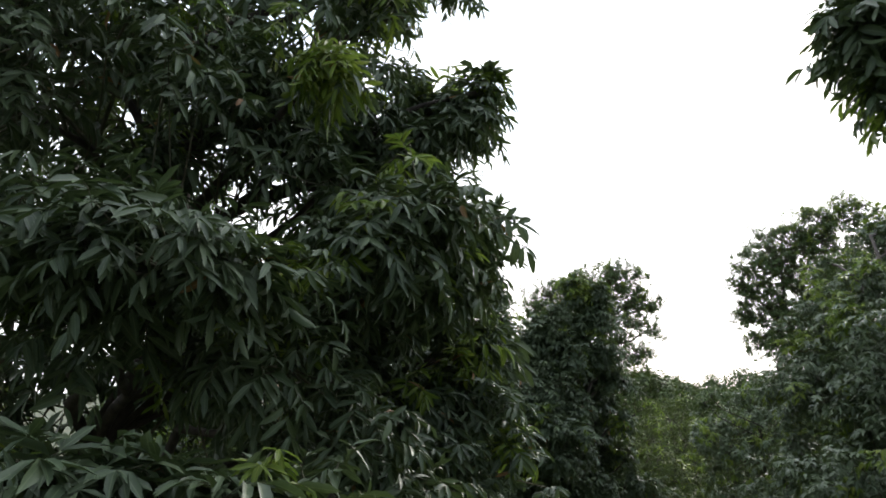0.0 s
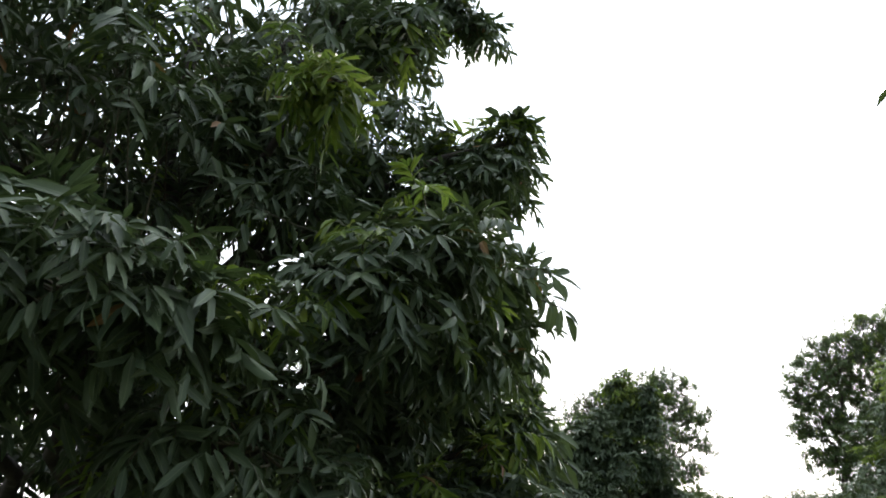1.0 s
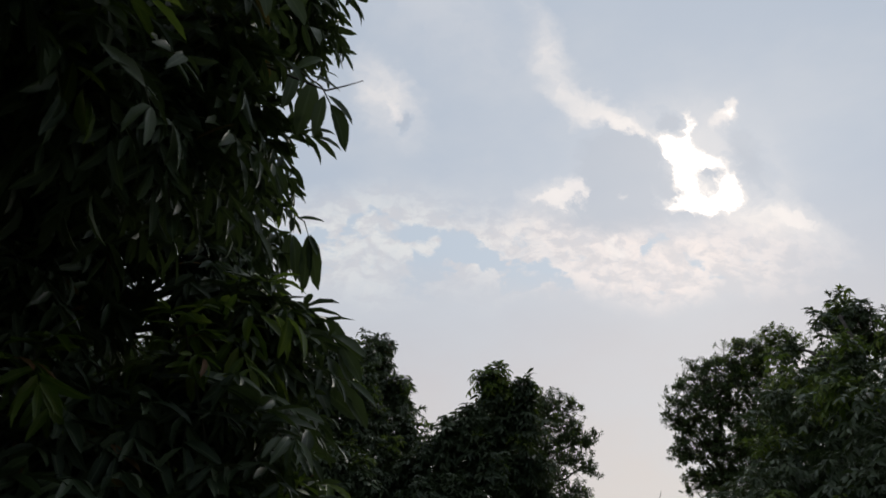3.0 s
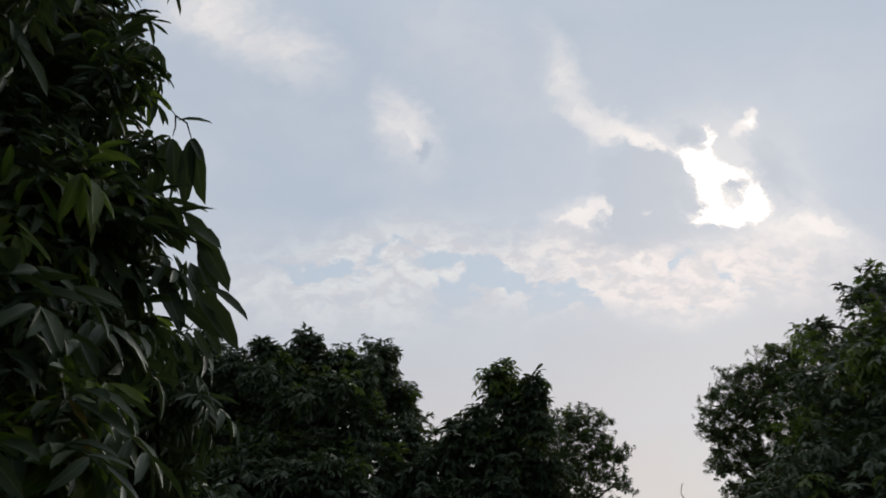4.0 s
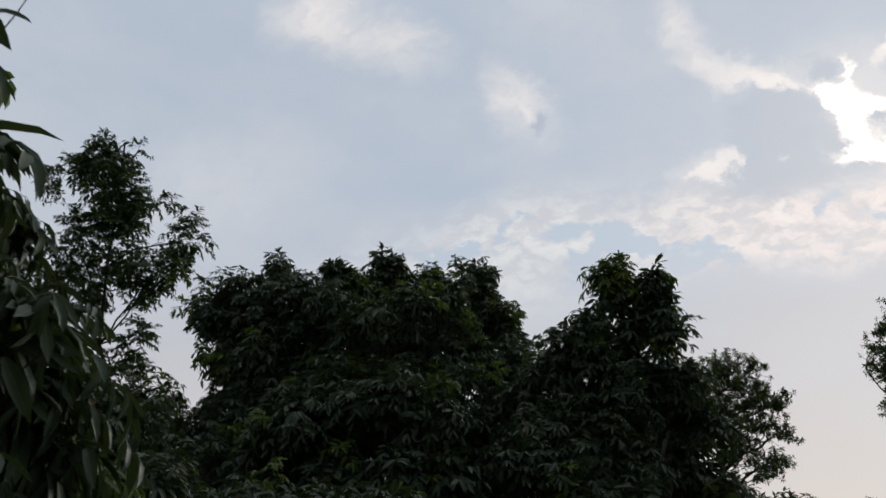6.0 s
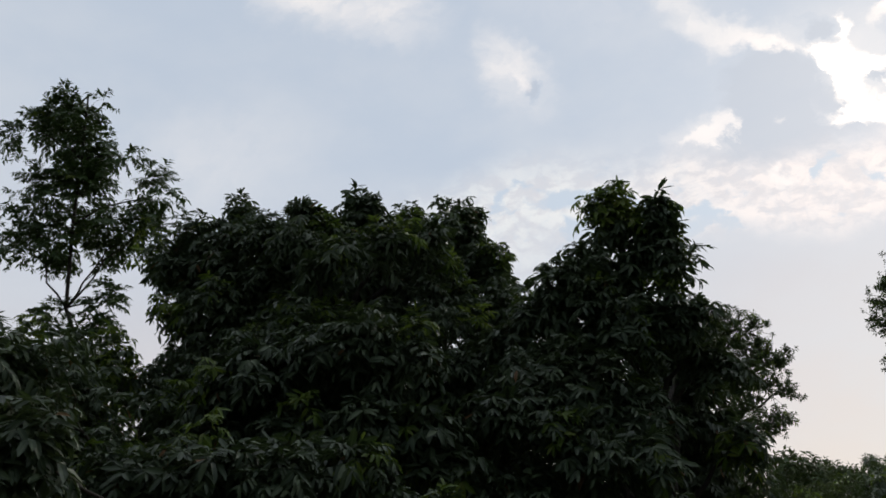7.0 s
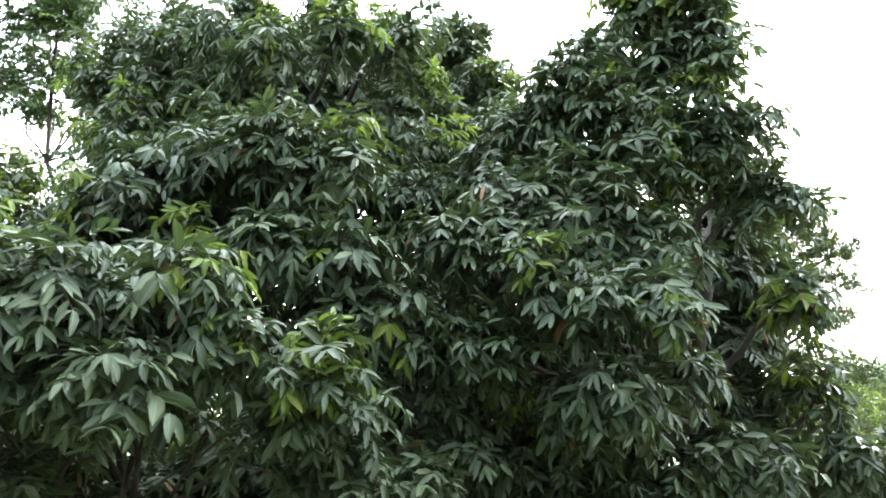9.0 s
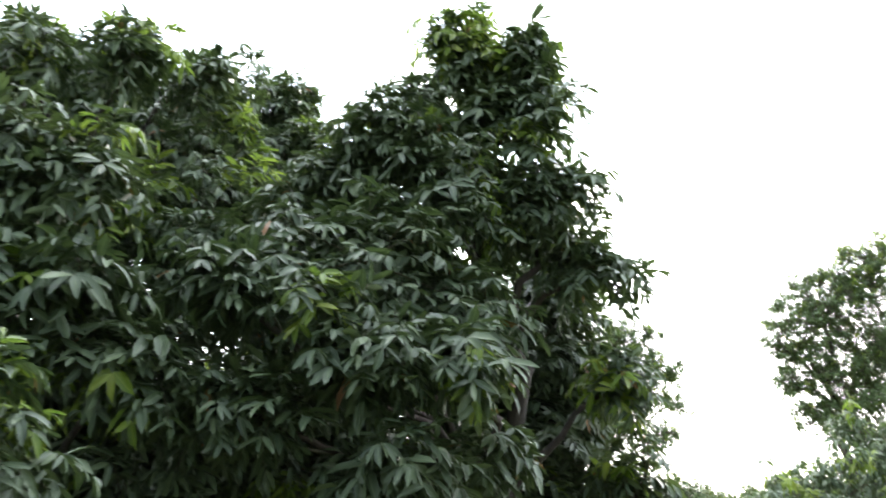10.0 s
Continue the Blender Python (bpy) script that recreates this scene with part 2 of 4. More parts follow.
LEAF = leaf_material("glossy_leaf", (0.029, 0.045, 0.024), (0.052, 0.077, 0.038), (0.085, 0.113, 0.052), 0.50)
YOUNG = leaf_material("young_leaf", (0.072, 0.120, 0.013), (0.100, 0.160, 0.016), (0.165, 0.195, 0.022), 0.45, 0.42)
TALL_LEAF = leaf_material("tall_tree_leaf", (0.025, 0.050, 0.016), (0.040, 0.075, 0.020), (0.065, 0.105, 0.026))
FAR_LEAF = leaf_material("far_leaf", (0.030, 0.052, 0.018), (0.046, 0.076, 0.022), (0.072, 0.102, 0.026), 0.6)
BUSH_LEAF = leaf_material("bush_leaf", (0.038, 0.054, 0.018), (0.052, 0.070, 0.022), (0.072, 0.087, 0.027), 0.85, 0.22)
DRY = leaf_material("dry_leaf", (0.120, 0.060, 0.025), (0.170, 0.085, 0.035), (0.220, 0.120, 0.050), 0.6, 0.2)
BARK = bark_material("bark", (0.026, 0.019, 0.015), (0.060, 0.046, 0.036))
TWIG = bark_material("twig_bark", (0.045, 0.050, 0.025), (0.100, 0.085, 0.050))

grass_mat, gt, gb, go = base_material("rough_grass")
g_tex = gt.nodes.new("ShaderNodeTexCoord")
g_fine, g_broad = noise_node(gt, g_tex.outputs["Object"], 9.0, 8.0, 0.7), noise_node(gt, g_tex.outputs["Object"], 0.35, 4.0)
g_tint = mix_colour(gt, smooth_step(gt, g_fine.outputs[0], 0.35, 0.7), (0.030, 0.042, 0.016), (0.075, 0.088, 0.032))
g_tint = mix_colour(gt, smooth_step(gt, g_broad.outputs[0], 0.5, 0.72, 0.0, 0.7), g_tint, (0.150, 0.110, 0.070))
gt.links.new(g_tint, gb.inputs["Base Color"])
gb.inputs["Roughness"].default_value = 0.95

# ---- ground ----


def ground_height(x, y):
    """Falls gently along the row, dips, then climbs to the wooded rise."""
    z = np.interp(y, (-60, 0, 9.5, 15, 45, 80, 150, 260, 600, 1500), (4, 0, -1.24, -1.9, -4.2, -3.2, -0.5, 3.0, 5.0, 5.0))
    return z + 0.12 * math.sin(x * 0.23 + 1) * math.cos(y * 0.17) + 0.04 * math.sin(x * 1.3) * math.sin(y * 1.1 + 2)


def add_mesh(name, verts, faces, mats, parent=None, mat_ids=None, smooth=True):
    """verts: n x 3; faces: m x k (one k for all)."""
    me = bpy.data.meshes.new(name)
    verts, faces = np.asarray(verts, np.float32), np.asarray(faces, np.int32)
    k = faces.shape[1]
    me.vertices.add(len(verts))
    me.vertices.foreach_set("co", verts.ravel())
    me.loops.add(faces.size)
    me.loops.foreach_set("vertex_index", faces.ravel())
    me.polygons.add(len(faces))
    me.polygons.foreach_set("loop_start", np.arange(len(faces), dtype=np.int32) * k)
    me.polygons.foreach_set("use_smooth", np.full(len(faces), smooth))
    for m in mats:
        me.materials.append(m)
    if mat_ids is not None:
        me.polygons.foreach_set("material_index", np.asarray(mat_ids, np.int32))
    me.update(calc_edges=True)
    ob = new(name, me)
    if parent is not None:
        ob.parent = parent
    return ob


steps_x = np.concatenate((-np.geomspace(1500, 22, 18), np.linspace(-20, 30, 60), np.geomspace(32, 1500, 18)))
steps_y = np.concatenate((-np.geomspace(1500, 12, 14), np.linspace(-10, 60, 90), np.geomspace(62, 1500, 24)))
nx, ny = len(steps_x), len(steps_y)
g_verts = [(x, y, ground_height(x, y)) for y in steps_y for x in steps_x]
g_faces = [(j * nx + i, j * nx + i + 1, (j + 1) * nx + i + 1, (j + 1) * nx + i) for j in range(ny - 1) for i in range(nx - 1)]
ground = add_mesh("ground", g_verts, g_faces, [grass_mat])
tagged(ground, "sloping orchard ground of rough grass and bare earth", "ground", kind="structure")

# ---- trees ----
UP = np.array((0.0, 0.0, 1.0))


def unit(v):
    return v / np.maximum(np.linalg.norm(v, axis=-1, keepdims=True), 1e-9)


def leaf_shape(stations, width, curl, fold, twist):
    """A pointed leaf one unit long along +y, folded up along its midrib and bent down to the tip: vertices and triangles."""
    verts, faces = [(0, 0, 0)], []
    bend = lambda s: -curl * s * s
    for s, w in stations:
        tw = twist * s
        verts += [(-w * width, s, bend(s) + fold * w * width - tw * w * width), (0, s, bend(s)),
                  (w * width, s, bend(s) + fold * w * width + tw * w * width)]
    verts.append((twist * 0.1, 1.0, bend(1.0)))
    faces += [(0, 2, 1), (0, 3, 2)]
    for i in range(len(stations) - 1):
        a, b = 1 + 3 * i, 4 + 3 * i
        faces += [(a, a + 1, b + 1), (a, b + 1, b), (a + 1, a + 2, b + 2), (a + 1, b + 2, b + 1)]
    tip, last = len(verts) - 1, len(verts) - 4
    faces += [(last, last + 1, tip), (last + 1, last + 2, tip)]
    return np.array(verts, float), np.array(faces, np.int32)


FINE = ((0.10, 0.42), (0.32, 0.92), (0.60, 1.0), (0.86, 0.58))
FAIR = ((0.18, 0.66), (0.50, 1.0), (0.82, 0.66))
MEDIUM = ((0.30, 0.92), (0.74, 0.82))
COARSE = ((0.42, 1.0),)
SHAPES = {
    "fine": [leaf_shape(FINE, w, c, f, t) for w, c, f, t in ((0.155, 0.20, 0.40, 0.25), (0.18, 0.36, 0.55, -0.35), (0.145, 0.10, 0.35, 0.4), (0.20, 0.26, 0.45, -0.2))],
    "fair": [leaf_shape(FAIR, w, c, f, t) for w, c, f, t in ((0.16, 0.20, 0.40, 0.25), (0.185, 0.36, 0.55, -0.35), (0.145, 0.10, 0.35, 0.4))],
    "medium": [leaf_shape(MEDIUM, w, c, f, t) for w, c, f, t in ((0.16, 0.20, 0.4, 0.25), (0.185, 0.34, 0.5, -0.3), (0.15, 0.12, 0.3, 0.35))],
    "coarse": [leaf_shape(COARSE, w, c, f, t) for w, c, f, t in ((0.20, 0.15, 0.3, 0.1), (0.23, 0.28, 0.4, -0.15))],
}
SHARED = {}


def across_leaf(count):
    """0 on a leaf's midrib and at its ends, 1 on its edges, for each of its vertices."""
    return np.concatenate(((0.0,), np.tile((1.0, 0.0, 1.0), (count - 2) // 3), (0.0,))).astype(np.float32)


def mark_ribs(me, values):
    me.attributes.new("across", "FLOAT", "POINT").data.foreach_set("value", np.ascontiguousarray(values, np.float32))


def leaf_mesh(kind, k, mat):
    """One mesh for each leaf shape and material, shared by the single leaves."""
    key = (kind, k, mat.name)
    if key not in SHARED:
        v, f = SHAPES[kind][k]
        me = bpy.data.meshes.new("leaf")
        me.from_pydata(v.tolist(), [], f.tolist())
        me.materials.append(mat)
        me.polygons.foreach_set("use_smooth", np.ones(len(f), bool))
        me.update()
        mark_ribs(me, across_leaf(len(v)))
        SHARED[key] = me
    return SHARED[key]


def tubes(paths, sides):
    """Many tapered tubes: paths is a list of (points n x 3, radii n). Vertices and quads."""
    verts, faces, start = [], [], 0
    ring = np.linspace(0, 2 * math.pi, sides, endpoint=False)
    for pts, radii in paths:
        pts = np.asarray(pts, float)
        way_on = unit(np.gradient(pts, axis=0))
        side = unit(np.cross(way_on, np.where(np.abs(way_on[:, 2:3]) > 0.9, (1.0, 0.0, 0.0), UP)))
        other = np.cross(way_on, side)
        r = np.asarray(radii)[:, None, None]
        verts.append((pts[:, None] + r * (side[:, None] * np.cos(ring)[None, :, None] + other[:, None] * np.sin(ring)[None, :, None])).reshape(-1, 3))
        n = len(pts)
        for i in range(n - 1):
            for j in range(sides):
                a, b = start + i * sides + j, start + i * sides + (j + 1) % sides
                faces.append((a, b, b + sides, a + sides))
        start += n * sides
    return np.concatenate(verts), np.array(faces, np.int32)


def bent(a, b, rng, n=6, wobble=0.08, sag=0.0):
    """A slightly crooked line of n points from a to b."""
    a, b = np.asarray(a, float), np.asarray(b, float)
    s = np.linspace(0, 1, n)[:, None]
    span = np.linalg.norm(b - a)
    pts = a + (b - a) * s + rng.normal(0, wobble * span / n ** 0.5, (n, 3)) * (s * (1 - s) * 4)
    pts[:, 2] += sag * span * (s * (1 - s) * 4)[:, 0]
    return pts


def place_sprays(seed, lobes, gap, inner, clump=0.11, reach_out=0.0, per_bough=12):
    """Where the leafy twig ends sit: over the lobes' outer shells, fewer inside. Places, outward axes,
    lobe numbers, and which lie within."""
    lobes_a = np.array([l[:6] for l in lobes], float)
    places, axes, owner, within = [], [], [], []
    for i, (x, y, z, rx, ry, rz) in enumerate(lobes_a):
        rng = np.random.default_rng((seed, i))
        rx, ry, rz = (max(r - reach_out, 0.45 * r) for r in (rx, ry, rz))
        area = 4 * math.pi * ((rx * ry) ** 1.6 / 3 + (rx * rz) ** 1.6 / 3 + (ry * rz) ** 1.6 / 3) ** (1 / 1.6)
        dense = lobes[i][6] if len(lobes[i]) > 6 else 1.0
        n = max(4, int(dense * area / gap ** 2))
        heads = unit(rng.normal(0, 1, (max(3, n // per_bough), 3)))     # boughs, each a flat fan of twig ends
        reach = rng.uniform(0.72, 1.06, len(heads))
        which = rng.integers(0, len(heads), n)
        wide = min(clump * 1.5, 0.42 * min(rx, ry, rz))
        level = unit(np.cross(UP, heads) + 1e-4)
        steep = np.cross(heads, level)
        bough = rng.normal(0, 1, (n, 3)) * (wide, wide * 0.42, wide * 0.5)
        p = heads[which] * reach[which][:, None] * (rx, ry, rz) + level[which] * bough[:, :1] + steep[which] * bough[:, 1:2] + heads[which] * bough[:, 2:]
        p[:, 2] -= 0.5 * bough[:, 0] ** 2 / max(wide, 0.01) * 0.3
        deep = rng.random(n) < inner
        p[deep] = unit(rng.normal(0, 1, (deep.sum(), 3))) * rng.uniform(0.3, 0.76, (deep.sum(), 1)) * (rx, ry, rz)
        d = unit(p / (rx, ry, rz))
        low = d[:, 2] > -0.85
        d, p, deep = d[low], p[low] + (x, y, z), deep[low]
        keep = np.ones(len(p), bool)
        for j, (ox, oy, oz, sx, sy, sz) in enumerate(lobes_a):
            if j != i:
                keep &= (np.linalg.norm((p - (ox, oy, oz)) / (sx, sy, sz), axis=1) > 0.66) | (rng.random(len(p)) < 0.12)
        places.append(p[keep])
        lean = (heads[which] + rng.normal(0, 0.25, heads.shape)[which])[low]         # a clump's twigs point one way
        axes.append(unit((d + lean)[keep] / (rx, ry, rz) * min(rx, ry, rz) * 0.7 + (0, 0, 0.42) + rng.normal(0, 0.16, (keep.sum(), 3))))
        owner.append(np.full(keep.sum(), i))
        within.append(deep[keep])
    return np.concatenate(places), np.concatenate(axes), np.concatenate(owner), np.concatenate(within)


def grow_leaves(rng, places, axes, stalks, pairs, rachis, leaf, droop, hang, sway):
    """Compound leaves round each twig end, each an arching stalk with pairs of hanging leaflets and one at its tip: 4 x 3 frames
    of all leaflets (side, along, normal, place), the spray that each belongs to, and the stalks as lines of three points."""
    s_n = len(places)
    turn = rng.uniform(0, 2 * math.pi, (s_n, 1)) + np.arange(stalks) * 2.4 + rng.normal(0, 0.3, (s_n, stalks))
    lean = np.linspace(0.45, 1.5, stalks)[None] + rng.normal(0, 0.15, (s_n, stalks))
    right = unit(np.cross(axes, np.array((0.31, 0.17, 0.93))))
    other = np.cross(axes, right)
    out = right[:, None] * np.cos(turn)[..., None] + other[:, None] * np.sin(turn)[..., None]
    d = unit(axes[:, None] * np.cos(lean)[..., None] + out * np.sin(lean)[..., None])
    size = rng.uniform(0.75, 1.2, (s_n, stalks)) * rng.uniform(0.85, 1.15, (s_n, 1))
    along = np.concatenate((np.repeat(np.linspace(0.3, 0.95, pairs), 2), (1.0,)))
    along[1:-1:2] += 0.05
    hand = np.concatenate((np.tile((-1.0, 1.0), pairs), (0.0,)))
    L = (rachis * size)[..., None, None]
    s = along[None, None, :, None]
    sag = np.array((0, 0, -1.0)) * droop
    root = places[:, None, None] - axes[:, None, None] * (np.linspace(0, 0.10, stalks)[None, :, None, None] + 0.01)
    arch = lambda u: root + d[:, :, None] * u * L + sag * (u ** 2) * L * 0.55
    base = arch(s)
    lines = arch(np.array((0.0, 0.55, 1.0))[None, None, :, None]).reshape(-1, 3, 3)
    tangent = unit(d[:, :, None] + sag * s * 1.1)
    across = unit(np.cross(tangent, UP) + 1e-4)
    hang = rng.uniform(*hang, (s_n, stalks, 1, 1)) * rng.uniform(0.7, 1.2, (s_n, stalks, len(along), 1))
    go = unit(tangent * np.where(hand == 0, 1.0, 0.6)[None, None, :, None] + across * hand[None, None, :, None] * 0.8
              + sag * hang + rng.normal(0, 0.56 * sway, (s_n, stalks, len(along), 3)))
    normal = UP * 0.9 + rng.normal(0, sway, go.shape) + d[:, :, None] * 0.45 + axes[:, None, None] * 0.3
    side = unit(np.cross(go, normal))
    normal = np.cross(side, go)
    length = leaf * size[..., None] * (0.78 + 0.32 * np.sin(along * 2.6))[None, None] * rng.uniform(0.85, 1.12, (s_n, stalks, len(along)))
    length = length[..., None]
    frames = np.stack((side * length, go * length, normal * length, base), axis=-2)
    spray = np.broadcast_to(np.arange(s_n)[:, None, None], length.shape[:3])
    keep = rng.random(spray.shape) < 0.95
    return frames[keep], spray[keep], lines


def grow_whorls(rng, places, axes, count, leaf, droop):
    """Long simple leaves that radiate from each twig's tip and hang outwards: frames as above, and the spray of each."""
    s_n = len(places)
    rank = np.linspace(0, 1, count)
    turn = rng.uniform(0, 2 * math.pi, (s_n, 1)) + np.arange(count) * 2.4 + rng.normal(0, 0.25, (s_n, count))
    lean = 0.6 + 1.0 * rank[None] + rng.normal(0, 0.18, (s_n, count))
    right = unit(np.cross(axes, np.array((0.31, 0.17, 0.93))))
    other = np.cross(axes, right)
    out = right[:, None] * np.cos(turn)[..., None] + other[:, None] * np.sin(turn)[..., None]
    d = unit(axes[:, None] * np.cos(lean)[..., None] + out * np.sin(lean)[..., None])
    stem = 0.012 + (leaf * 0.9) * rank[None, :, None] * rng.uniform(0.3, 1.0, (s_n, 1, 1))
    base = places[:, None] + axes[:, None] * (0.05 - stem) + d * 0.012
    hang = droop * rng.uniform(0.45, 1.0, (s_n, 1, 1)) * (0.45 + 0.8 * rank[None, :, None])
    go = unit(d + np.array((0, 0, -1.0)) * hang + rng.normal(0, 0.20, d.shape))
    normal = axes[:, None] * 0.6 + UP * 0.7 + rng.normal(0, 0.38, d.shape)
    side = unit(np.cross(go, normal))
    normal = np.cross(side, go)
    length = leaf * rng.uniform(0.8, 1.15, (s_n, 1, 1)) * rng.uniform(0.65, 1.12, (s_n, count, 1)) * (0.72 + 0.4 * np.sin(rank * 2.4))[None, :, None]
    frames = np.stack((side * length, go * length, normal * length, base), axis=-2)
    spray = np.broadcast_to(np.arange(s_n)[:, None], (s_n, count))
    keep = rng.random(spray.shape) < 0.9
    return frames[keep], spray[keep]


def leaf_mass(frames, kinds, shapes):
    """All leaves of the frames as one set of vertices and triangles; kinds picks the shape of each."""
    verts, faces, who, ribs, start = [], [], [], [], 0
    for k, (v, f) in enumerate(shapes):
        fr = frames[kinds == k]
        if not len(fr):
            continue
        pts = np.einsum("va,nab->nvb", v, fr[:, :3]) + fr[:, 3][:, None]
        verts.append(pts.reshape(-1, 3))
        faces.append((f[None] + (start + np.arange(len(fr)) * len(v))[:, None, None]).reshape(-1, 3))
        who.append(np.repeat(np.nonzero(kinds == k)[0], len(f)))
        ribs.append(np.tile(across_leaf(len(v)), len(fr)))
        start += len(fr) * len(v)
    return np.concatenate(verts), np.concatenate(faces), np.concatenate(who), np.concatenate(ribs)


def build_tree(name, base, top, lobes, seed, label, gap=0.21, inner=0.35, whorl=0, stalks=7, pairs=4, rachis=0.18, leaf=0.108, droop=0.8,
               detail="medium", mats=(LEAF, YOUNG), young=0.07, girth=0.11, single=0, near=(0, 0, 0), category="tree", group="", limbs=True, fair=0.0, inset=0.09, slim=0.86, hang=(-0.15, 0.9), sway=0.48):
    """A tree: trunk, limbs to its lobes, twigs, and a crown of drooping compound leaves. lobes: x, y, z, half sizes and, if
    wanted, density and share of young leaves. single: how many leaves, those
    nearest to the place near, are objects of their own; fair: how far from there the joined leaves are rounder."""
    rng = np.random.default_rng(seed)
    base = np.array((base[0], base[1], ground_height(*base) - 0.05))
    tree = new(name)
    tree.location = base
    tagged(tree, label, category, group)
    compound = not whorl
    places, axes, owner, within = place_sprays(seed, lobes, gap, inner, gap * (0.6 if compound else 0.75), inset, 3 if compound else 12)
    trunk_line = bent(base, top, rng, 9, 0.03 if name == "slender_tree" else 0.10)
    r_trunk = np.linspace(girth, girth * 0.3, 9)
    r_trunk[0] *= 1.35
    v, f = tubes([(trunk_line - base, r_trunk)], 9)
    add_mesh("trunk", v, f, [BARK], tree)
    hubs = []
    for l in lobes:
        hub = np.array(l[:3]) - (0, 0, l[5] * 0.25)
        low = max(0.15, min(0.95, (hub[2] - 0.55 * np.linalg.norm(hub[:2] - trunk_line[0, :2]) - base[2]) / max(0.1, top[2] - base[2])))
        at = trunk_line[int(round(low * 8))]
        line = bent(at, hub, rng, 7, 0.09, 0.06)
        hubs.append(line)
        if limbs:
            v, f = tubes([(line - base, np.linspace(girth * 0.34, girth * 0.12, 7) * (0.5 if l[3] < 0.2 else 1.0))], 6)
            add_mesh("limb", v, f, [BARK], tree)
    paths = []
    thin_r = girth * 0.05
    forks = []                                       # side branches of each limb, from which the twigs go out
    for o, line in enumerate(hubs):
        mine = places[owner == o]
        ends = [line[-1]]
        for p in mine[rng.random(len(mine)) < 0.09]:
            at = line[rng.integers(2, 7)]
            end = at + (p - at) * rng.uniform(0.55, 0.85)
            branch = bent(at, end, rng, 5, 0.14, 0.05)
            paths.append((branch - base, np.linspace(thin_r * 2.6, thin_r * 1.2, 5)))
            ends += [branch[2], branch[3], branch[4]]
        forks.append(np.array(ends))
    for p, a, o in zip(places, axes, owner):
        start = forks[o][np.argmin(np.linalg.norm(forks[o] - p, axis=1) + rng.uniform(0, 0.15, len(forks[o])))]
        mid = start * 0.45 + p * 0.55 + rng.normal(0, 0.04, 3) - (0, 0, 0.02)
        paths.append((np.array((start, mid, p + a * 0.05)) - base, (thin_r * 1.2, thin_r * 0.9, thin_r * 0.45)))
    v, f = tubes(paths, 3)
    tagged(add_mesh("branchwork", v, f, [TWIG], tree), kind="stuff")
    if whorl:
        frames, spray = grow_whorls(rng, places, axes, whorl, leaf, droop)
    else:
        frames, spray, lines = grow_leaves(rng, places, axes, stalks, pairs, rachis, leaf, droop, hang, sway)
        v, f = tubes([(line - base, (0.0022, 0.0018, 0.0012)) for line in lines[rng.random(len(lines)) < 0.5]], 3)
        tagged(add_mesh("stalkwork", v, f, [TWIG], tree), kind="stuff")
    frames[:, 0] *= slim
    shapes = SHAPES[detail]
    kinds = rng.integers(0, len(shapes), len(frames))
    if fair:
        close = np.linalg.norm(frames[:, 3] - np.array(near), axis=1) < fair
        kinds[close] += len(shapes)
        shapes = shapes + SHAPES["fair"]
    if detail != "coarse":                           # within the crown, leaves enlarged to block light and darken the inside
        enlarged = within[spray]
        frames[enlarged, :3] *= 1.25
        kinds[enlarged] = rng.integers(0, len(SHAPES[detail]), enlarged.sum())
    share = np.array([l[7] if len(l) > 7 else young for l in lobes])
    fresh = (rng.random(len(places)) < share[owner] * np.where(axes[:, 2] > 0.25, 1.6, 0.5)) & ~within
    tone = np.where(fresh[spray], 1, 0)
    if len(mats) > 2:
        tone = np.where(rng.random(len(tone)) < 0.004, 2, tone)
    if single:
        order = np.argsort(np.linalg.norm(frames[:, 3] - np.array(near), axis=1))
        picked, rest = order[:single], np.sort(order[single:])
        fine = SHAPES["fine"]
        for i in picked:
            k = int(rng.integers(0, len(fine)))
            ob = new("leaf", leaf_mesh("fine", k, mats[tone[i]]))
            ob.parent = tree
            m = np.eye(4)
            m[:3, 0], m[:3, 1], m[:3, 2], m[:3, 3] = frames[i, 0], frames[i, 1], frames[i, 2], frames[i, 3] - base
            ob.matrix_basis = Matrix(m.tolist())
        frames, kinds, tone = frames[rest], kinds[rest], tone[rest]
    v, f, who, ribs = leaf_mass(frames, kinds, shapes)
    crown = add_mesh("crown", v - base, f, list(mats), tree, tone[who])
    mark_ribs(crown.data, ribs)
    tagged(crown, kind="stuff")
    return tree


def bare_twig(tree, points, thick):
    """A leafless crooked twig on a tree, from its root to its tip."""
    pts = np.array(points, float) - np.array(tree.location)
    fine_pts = np.concatenate([np.linspace(a, b, 4, endpoint=False) for a, b in zip(pts[:-1], pts[1:])] + [pts[-1:]])
    v, f = tubes([(fine_pts, np.linspace(thick, thick * 0.35, len(fine_pts)))], 5)
    add_mesh("bare_twig", v, f, [BARK], tree)


